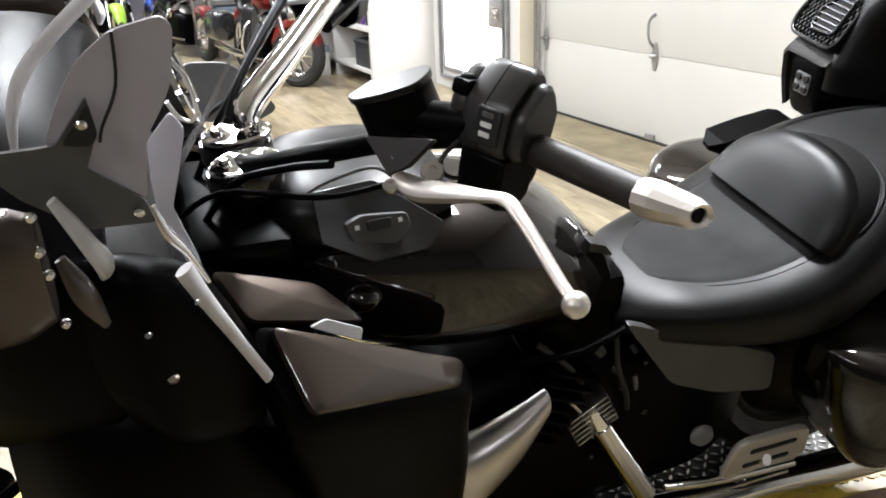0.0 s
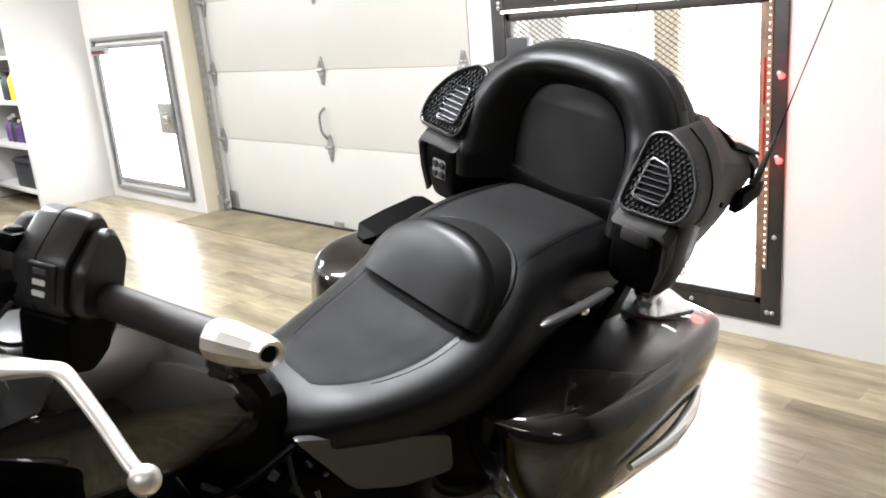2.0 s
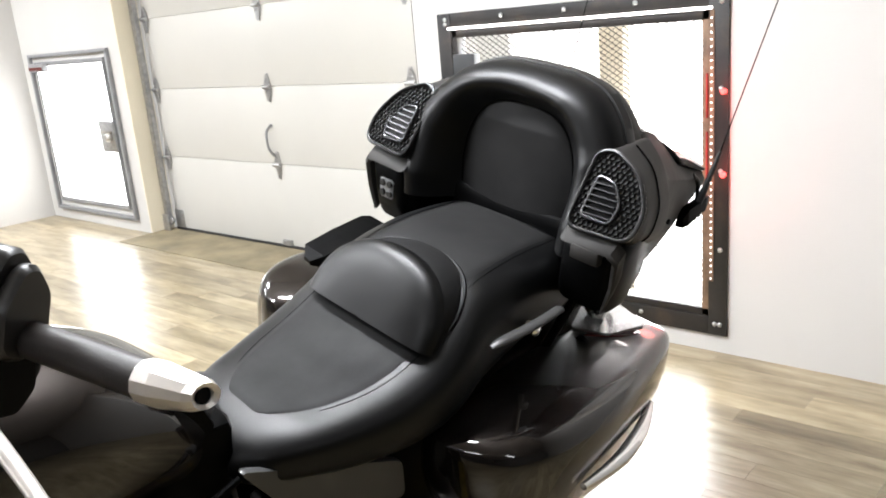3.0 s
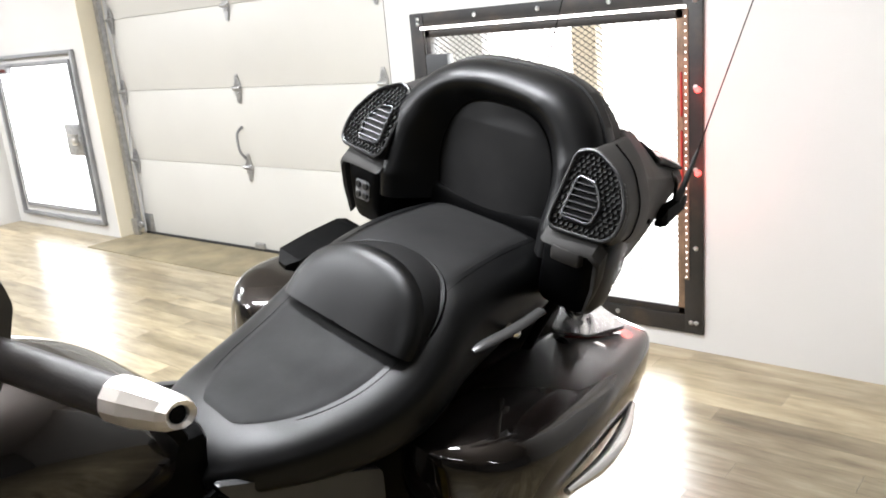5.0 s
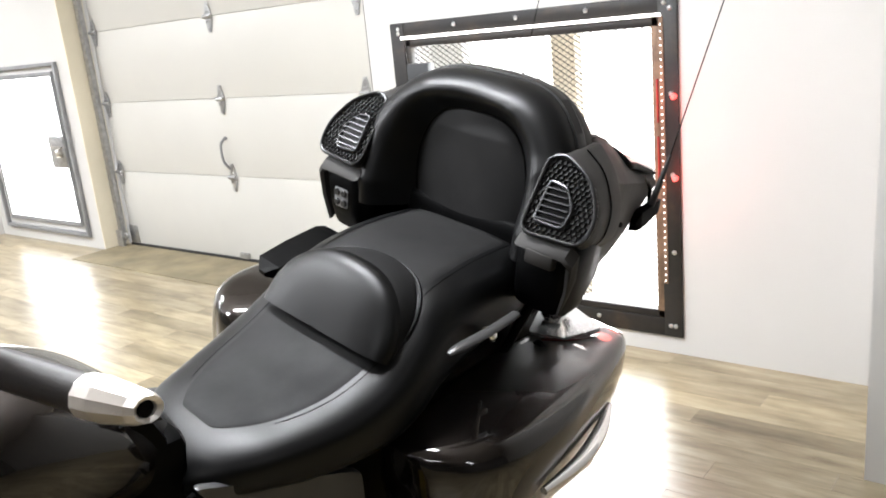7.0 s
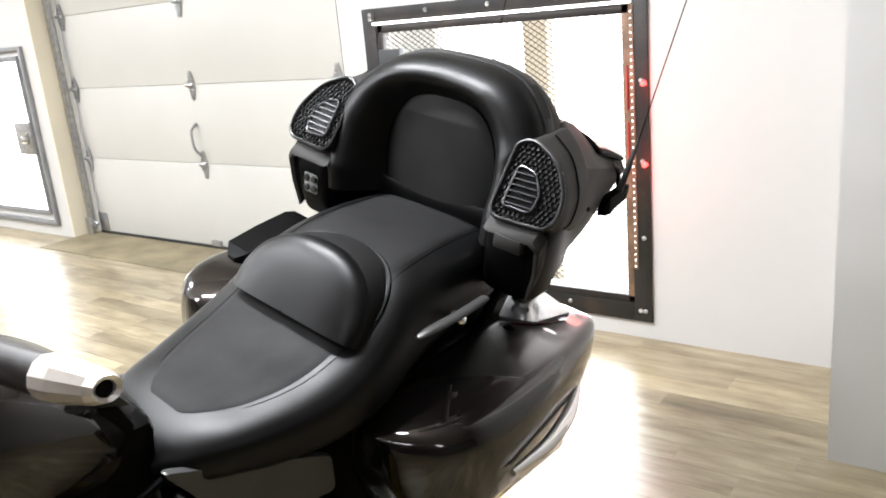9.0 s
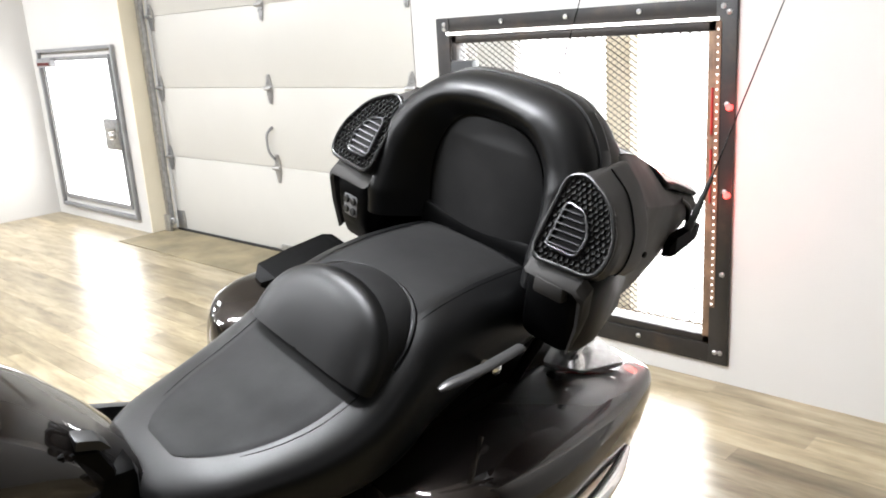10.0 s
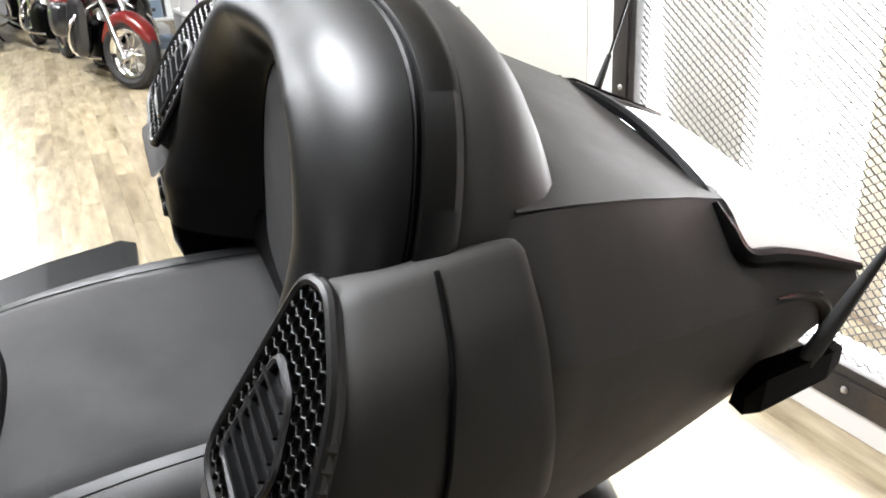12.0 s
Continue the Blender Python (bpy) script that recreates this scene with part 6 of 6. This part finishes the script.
def carton(x, y, z, sx, sy, sz, material, lid, label, turn=0):
    r = root("carton", pose(x, y, z, 0, 0, turn), label, "box", "cartons by the shelving")
    part("body", box(-sx / 2, sx / 2, -sy / 2, sy / 2, 0, sz, 0.006), material, r)
    part("lid", box(-sx / 2 - 0.006, sx / 2 + 0.006, -sy / 2 - 0.006, sy / 2 + 0.006, sz * 0.78, sz + 0.006, 0.005), lid, r)
    part("label_bar", box(-sx * 0.3, sx * 0.3, -sy / 2 - 0.010, -sy / 2 - 0.004, sz * 0.3, sz * 0.45), DARK_BIN, r, "dark bar of unreadable print")
    return r


bin_thing(-6.72, 3.72, 0.161, 0.52, 0.34, 0.26, DARK_BIN, "dark grey plastic bin on the lowest shelf")
for x, h, m_, lab in ((-7.62, 0.22, PURPLE, "purple bottle on the white shelf"), (-7.50, 0.25, DARK_BIN, "black bottle on the white shelf"), (-7.38, 0.20, PURPLE, "purple bottle on the white shelf"), (-7.24, 0.28, DARK_BIN, "black bottle on the white shelf"), (-7.12, 0.27, BOX_BLUE, "blue bottle on the white shelf")):
    r = root("bottle", pose(x + 0.5, 3.65, 0.551), lab, "bottle", "bottles on the shelf")
    part("body", lathe([(0.045, 0), (0.05, 0.01), (0.05, h * 0.66), (0.02, h * 0.82), (0.02, h * 0.9)], 16), m_, r)
    part("cap", lathe([(0.023, h * 0.88), (0.023, h), (0.018, h + 0.004)], 14), BOX_WHITE, r)
for x, h, m_, lab in ((-7.55, 0.2, BOX_WHITE, "white tub on the upper shelf"), (-7.40, 0.24, DARK_BIN, "black tub on the upper shelf"), (-7.22, 0.26, YELLOW_BOX, "yellow jug on the upper shelf"), (-7.08, 0.20, YELLOW_BOX, "yellow jug on the upper shelf")):
    r = root("jug", pose(x + 0.5, 3.63, 0.931), lab, "jug", "jugs on the shelf")
    part("body", lathe([(0.05, 0), (0.06, 0.015), (0.06, h * 0.7), (0.03, h * 0.85), (0.03, h * 0.92)], 16), m_, r)
    part("cap", lathe([(0.032, h * 0.9), (0.032, h), (0.026, h + 0.004)], 14), DARK_BIN, r)
carton(-7.80, 3.30, 0.0, 0.55, 0.30, 0.30, BOX_WHITE, BOX_BLUE, "white printed carton with a blue lid on the floor")
carton(-8.45, 3.30, 0.0, 0.50, 0.32, 0.36, BOX_WHITE, BOX_WHITE, "white carton standing on the floor")
carton(-7.80, 3.75, 0.551, 0.50, 0.30, 0.28, BOX_WHITE, BOX_BLUE, "white carton with blue lid on a shelf")
carton(-7.80, 3.75, 0.931, 0.60, 0.30, 0.25, BOX_WHITE, BOX_WHITE, "white carton on the middle shelf")

# a grey storage rack with boxes further along the wall
rack = root("storage_rack", pose(-9.75, 3.36, 0, 0, 0, 90), "grey steel storage rack holding boxes", "rack")
for x in (-0.70, 0.70):
    for y in (0.02, 0.50):
        part("post", box(x - 0.02, x + 0.02, y - 0.02, y + 0.02, 0, 2.02, 0.003), ZINC, rack)
for z in (0.30, 0.72, 1.14, 1.56, 1.98):
    part("shelf_board", box(-0.72, 0.72, 0.0, 0.52, z - 0.03, z, 0.003), BOX_WHITE, rack)
for x, z, sx, sz, m_, l_, lab in ((-0.42, 0.301, 0.45, 0.30, BOX_WHITE, BOX_BLUE, "white box with a blue lid on the rack"), (0.06, 0.301, 0.40, 0.26, BOX_BLUE, BOX_WHITE, "blue-grey box with a white lid on the rack"), (0.48, 0.301, 0.36, 0.32, BOX_WHITE, BOX_WHITE, "plain white box on the rack"), (-0.36, 0.721, 0.50, 0.32, BOX_WHITE, BOX_WHITE, "plain white box on the rack"), (0.32, 0.721, 0.60, 0.22, BOX_BLUE, BOX_BLUE, "flat blue-grey box on the rack"), (0.30, 1.141, 0.55, 0.28, BOX_WHITE, BOX_BLUE, "white box with a blue lid on the rack"), (-0.40, 1.141, 0.34, 0.20, DARK_BIN, DARK_BIN, "dark grey box on the rack")):
    carton(-10.03, 3.36 + x, z, sx, 0.36, sz, m_, l_, lab, 90)

# low display platform under the big bike: black tread plate with a yellow border, its rear end ramped
platform = root("display_platform", pose(0, 0, 0), "low black tread plate platform with worn yellow border", "platform")
PX0, PX1, PY0, PY1, PYR, PZ1 = -0.98, -0.045, 0.25, 2.36, 2.79, 0.10


def plate_top(x, y):
    return PZ1 if y < PYR - 0.44 else PZ1 - (y - PYR + 0.44) / 0.44 * (PZ1 - 0.008)


def plate_piece(x0, x1, y0, y1, lift):
    b = bmesh.new()
    ys = [y0] + [y for y in (PYR - 0.44,) if y0 < y < y1] + [y1]
    up = [[b.verts.new((x, y, plate_top(x, y) + lift)) for x in (x0, x1)] for y in ys]
    dn = [[b.verts.new((x, y, 0.001)) for x in (x0, x1)] for y in ys]
    for i in range(len(ys) - 1):
        b.faces.new((up[i][0], up[i][1], up[i + 1][1], up[i + 1][0]))
        b.faces.new((up[i][0], up[i + 1][0], dn[i + 1][0], dn[i][0]))
        b.faces.new((up[i][1], dn[i][1], dn[i + 1][1], up[i + 1][1]))
    b.faces.new((up[0][0], dn[0][0], dn[0][1], up[0][1]))
    b.faces.new((up[-1][0], up[-1][1], dn[-1][1], dn[-1][0]))
    return b


part("black_deck", plate_piece(PX0 + 0.11, PX1 - 0.11, PY0 + 0.11, PYR - 0.11, 0), DARK, platform, smooth=False)
for a in ((PX1 - 0.11, PX1, PY0, PYR), (PX0, PX0 + 0.11, PY0, PYR), (PX0 + 0.11, PX1 - 0.11, PYR - 0.11, PYR), (PX0 + 0.11, PX1 - 0.11, PY0, PY0 + 0.11)):
    part("yellow_border", plate_piece(*a, 0), YELLOW, platform, "worn yellow tread plate border", smooth=False)
b = bmesh.new()
ys = np.linspace(PY0, PYR - 0.01, 40)
g = [[b.verts.new(p) for p in ((PX1 + 0.002, y, plate_top(0, y) - 0.002), (PX1 + 0.05, y, 0.002))] for y in ys]
for p, q in zip(g, g[1:]):
    b.faces.new((p[0], q[0], q[1], p[1]))
part("side_skirt", b, RUST, platform, "rusty sloping side skirt", smooth=False)
for nm, x0, x1, y0, y1, m_ in (("deck_relief", PX0 + 0.12, PX1 - 0.115, 1.5, PYR - 0.115, DARK), ("border_relief", PX1 - 0.105, PX1 - 0.005, 1.5, PYR - 0.01, YELLOW)):
    lug = bmesh.new()
    step = 0.026
    for i in range(int((x1 - x0) / step)):
        for j in range(int((y1 - y0) / step)):
            x, y = x0 + (i + 0.5) * step, y0 + (j + 0.5) * step
            add_prism(lug, [(-0.0105, 0), (0, 0.0035), (0.0105, 0), (0, -0.0035)], 0.0035, pose(x, y, plate_top(x, y) - 0.0005, 0, 0, 45 if (i + j) % 2 else -45))
    tagged(part(nm, lug, STEEL if m_ is DARK else YELLOW, platform, smooth=False), kind="stuff")


def cruiser(m, body, label, tourer=True, bag=None, screen=True, spokes=10, steer=0.0, fender=None):
    """A parked cruiser: x to its left, y to its rear, wheels on z 0; its front wheel stands at the origin."""
    r = root("motorcycle", m, label, "motorcycle", "bikes parked across the shop")
    front = add_wheel(r, "front_tyre", (0, 0, 0.30), 0.30, 0.13, spokes)
    add_wheel(r, "rear_tyre", (0, 1.62, 0.30), 0.30, 0.16, spokes)
    part("brake_disc", lathe([(0.05, 0), (0.155, 0.001), (0.155, 0.006), (0.05, 0.007)], 28, pose(0.062, 0, 0.30, 0, 90, 0), True), STEEL, front)
    for s in (1, -1):
        part("fork_leg", rod((s * 0.095, -0.01, 0.26), (s * 0.10, 0.24, 0.86), 0.026, 14, 0.024, 0.004), CHROME, r)
        part("engine_guard", tube([(s * 0.10, 0.42, 0.70), (s * 0.33, 0.36, 0.55), (s * 0.34, 0.40, 0.30), (s * 0.12, 0.48, 0.22)], 0.014, 10, 5), CHROME, r)
        part("exhaust", tube([(s * 0.18, 0.9, 0.22), (s * 0.22, 1.3, 0.22), (s * 0.23, 2.0, 0.24)], [0.03, 0.042, 0.046], 14, 4), CHROME, r)
        if tourer:
            part("saddlebag", loft_y([(1.22, s * 0.30, 0.07, 0.62, 0.40, 3), (1.32, s * 0.31, 0.115, 0.64, 0.33, 3.4), (1.75, s * 0.31, 0.115, 0.63, 0.33, 3.4), (1.86, s * 0.30, 0.06, 0.58, 0.40, 3)], 4, 28), bag or body, r)
            part("lower_guard", loft_y([(0.34, s * 0.24, 0.03, 0.72, 0.30, 3), (0.42, s * 0.26, 0.09, 0.76, 0.24, 3), (0.52, s * 0.24, 0.09, 0.74, 0.26, 3), (0.60, s * 0.22, 0.04, 0.68, 0.34, 3)], 4, 24), FARBLACK, r)
        part("bar_grip", rod((s * 0.30, 0.42, 1.06), (s * 0.42, 0.50, 1.06), 0.018, 12), RUBBER, r)
        part("mirror", lathe([(0.02, 0), (0.055, 0.008), (0.055, 0.016), (0.03, 0.022)], 16, pose(s * 0.36, 0.33, 1.20, 80, 0, 0)), CHROME, r)
        part("turn_signal", lathe([(0.02, 0), (0.035, 0.01), (0.03, 0.03)], 14, pose(s * 0.19, 0.13, 0.80, 90, 0, 0)), RED_LENS, r)
    part("front_fender", loft_y([(-0.27, 0, 0.05, 0.44, 0.38, 2.4), (-0.20, 0, 0.075, 0.56, 0.42, 2.6), (0.0, 0, 0.085, 0.655, 0.55, 2.6), (0.18, 0, 0.08, 0.60, 0.46, 2.6), (0.28, 0, 0.055, 0.46, 0.36, 2.4)], 5, 28), fender or body, r)
    part("fender_trim", tube([(0.065, -0.27, 0.40), (0.085, -0.15, 0.47), (0.09, 0.0, 0.52)], 0.008, 8, 4), CHROME, r)
    part("fuel_tank", loft_y([(0.42, 0, 0.08, 0.88, 0.72, 2.4), (0.52, 0, 0.15, 0.93, 0.68, 2.6), (0.72, 0, 0.165, 0.92, 0.66, 2.6), (0.92, 0, 0.12, 0.80, 0.64, 2.4)], 5, 32), body, r)
    part("seat", loft_y([(0.88, 0, 0.10, 0.76, 0.62, 2.4), (1.05, 0, 0.17, 0.72, 0.58, 2.6), (1.22, 0, 0.18, 0.76, 0.6, 2.6), (1.32, 0, 0.14, 0.82, 0.66, 2.6), (1.60, 0, 0.12, 0.82, 0.68, 2.6)], 5, 28), VINYL, r)
    part("rear_fender", loft_y([(1.30, 0, 0.08, 0.66, 0.45, 3), (1.55, 0, 0.095, 0.70, 0.55, 3), (1.82, 0, 0.09, 0.60, 0.44, 3), (1.95, 0, 0.07, 0.46, 0.34, 2.6)], 4, 24), body, r)
    part("tail_light", lathe([(0.03, 0), (0.045, 0.015), (0.03, 0.035)], 16, pose(0, 1.93, 0.60, -90, 0, 0)), RED_LENS, r)
    eng = part("engine", loft_y([(0.48, 0, 0.12, 0.50, 0.16, 4), (0.60, 0, 0.17, 0.55, 0.14, 4), (0.95, 0, 0.17, 0.56, 0.14, 4), (1.15, 0, 0.12, 0.48, 0.18, 4)], 4, 28), DARK, r)
    for a, yy in ((-24, 0.66), (24, 0.88)):
        part("cylinder", lathe([(0.075, 0)] + [((0.095 if i % 2 else 0.075), 0.012 * i) for i in range(1, 14)] + [(0.07, 0.17)], 20, pose(0, yy, 0.44, -a, 0, 0)), STEEL, eng)
    part("air_cleaner", lathe([(0.09, 0), (0.10, 0.01), (0.10, 0.05), (0.07, 0.065)], 24, pose(-0.14, 0.77, 0.56, 0, -90, 0)), CHROME, eng)
    part("handlebar", tube([(-0.42, 0.50, 1.06), (-0.28, 0.40, 1.06), (-0.10, 0.30, 0.98), (0.10, 0.30, 0.98), (0.28, 0.40, 1.06), (0.42, 0.50, 1.06)], 0.014, 10, 5), CHROME, r)
    if screen:
        fair = part("fairing", loft_y([(0.03, 0, 0.12, 1.07, 0.84, 2.4), (0.08, 0, 0.20, 1.13, 0.80, 2.6), (0.20, 0, 0.29, 1.20, 0.80, 2.8), (0.33, 0, 0.335, 1.22, 0.85, 3), (0.40, 0, 0.31, 1.18, 0.90, 3)], 5, 32), body, r)
        part("windscreen", prism(rounded([(-0.22, 0), (0.22, 0), (0.19, 0.14), (0.08, 0.22), (-0.08, 0.22), (-0.19, 0.14)], 0.05), 0.004, frame_of((0, 0.22, 1.17), (1, 0, 0), (0, 0.45, 1))), DARK_SMOKE, fair)
    hz, hy = (0.965, -0.06) if screen else (0.86, 0.0)
    head = part("headlight", lathe([(0.05, 0), (0.095, 0.03), (0.105, 0.07), (0.105, 0.10), (0.090, 0.105)], 26, along((0, 0.16 + hy, hz), (0, hy, hz - 0.01))), CHROME, r)
    part("headlight_lens", lathe([(0.092, 0), (0.082, 0.014), (0.045, 0.024), (0.0, 0.027)], 24, along((0, 0.06 + hy, hz - 0.006), (0, hy, hz - 0.012))), REFLECTOR, head)
    turn_m = Matrix.Translation((0, 0.15, 0)) @ pose(0, 0, 0, 0, 0, steer) @ Matrix.Translation((0, -0.15, 0))
    for ob in r.children:
        if ob.name.split(".")[0] in ("front_tyre", "fork_leg", "front_fender", "fender_trim"):
            ob.matrix_basis = turn_m
    part("kick_stand", rod((0.14, 0.85, 0.18), (0.27, 0.80, 0.012), 0.012, 10), DARK, r)
    return r


def parked(x, y, turn, size=1.017):
    return pose(x, y, 0, 0, 4, turn) @ Matrix.Diagonal((size, size, size, 1))


cruiser(parked(-6.95, 2.87, 93), RED_PAINT, "dark red and black touring motorcycle parked beside the shelving", bag=FARBLACK, steer=34)
cruiser(parked(-9.55, 2.50, 100), FARBLACK, "black cruiser with red trim parked in the row", bag=RED_PAINT, screen=False, spokes=16, tourer=False, fender=RED_PAINT)
cruiser(parked(-12.0, 2.15, 98), BLUE, "blue cruiser parked further down the row", tourer=False, screen=False, spokes=16)
cruiser(parked(-12.6, 1.10, 100), FARBLACK, "black cruiser parked at the end of the row", tourer=False, screen=False, spokes=16)
cruiser(parked(-11.1, 1.60, 96), LIME, "lime green and black motorcycle parked opposite", tourer=False, screen=False, spokes=10)
cruiser(parked(-10.6, -1.35, 77), RED_PAINT, "red motorcycle parked opposite", tourer=False, screen=False, spokes=10)

# ---- floor planks ----
PW, PL = 0.105, 0.92
floor = root("floor", pose(0, 0, 0), "worn oak-look plank floor with glossy finish", "floor", kind="structure")
plank_bm = box(0, PL - 0.001, 0, PW - 0.0008, -0.008, 0.0)
plank_me = bpy.data.meshes.new("plank")
plank_bm.to_mesh(plank_me)
plank_bm.free()
plank_me.materials.append(PLANK)
rng = random.Random(5)
far = bmesh.new()
near_count = 0
for r in range(int((4.4 + 5.0) / PW)):
    y = 4.55 - (r + 1) * PW
    off = rng.random() * PL
    for c in range(int(19.6 / PL) + 2):
        x = -15.0 - off + c * PL
        if x > 4.6:
            continue
        if -1.0 < x + PL / 2 < 1.6 and 1.2 < y < 4.0 or (-4.8 < x < -1.0 and 2.3 < y < 3.9):
            ob = new("plank", plank_me)
            ob.parent = floor
            ob.location = (x, y, 0)
            near_count += 1
        else:
            v = [far.verts.new(p) for p in ((x, y, 0), (x + PL - 0.001, y, 0), (x + PL - 0.001, y + PW - 0.0008, 0), (x, y + PW - 0.0008, 0))]
            far.faces.new(v)
tagged(part("far_planks", far, PLANK, floor, smooth=False), kind="stuff")
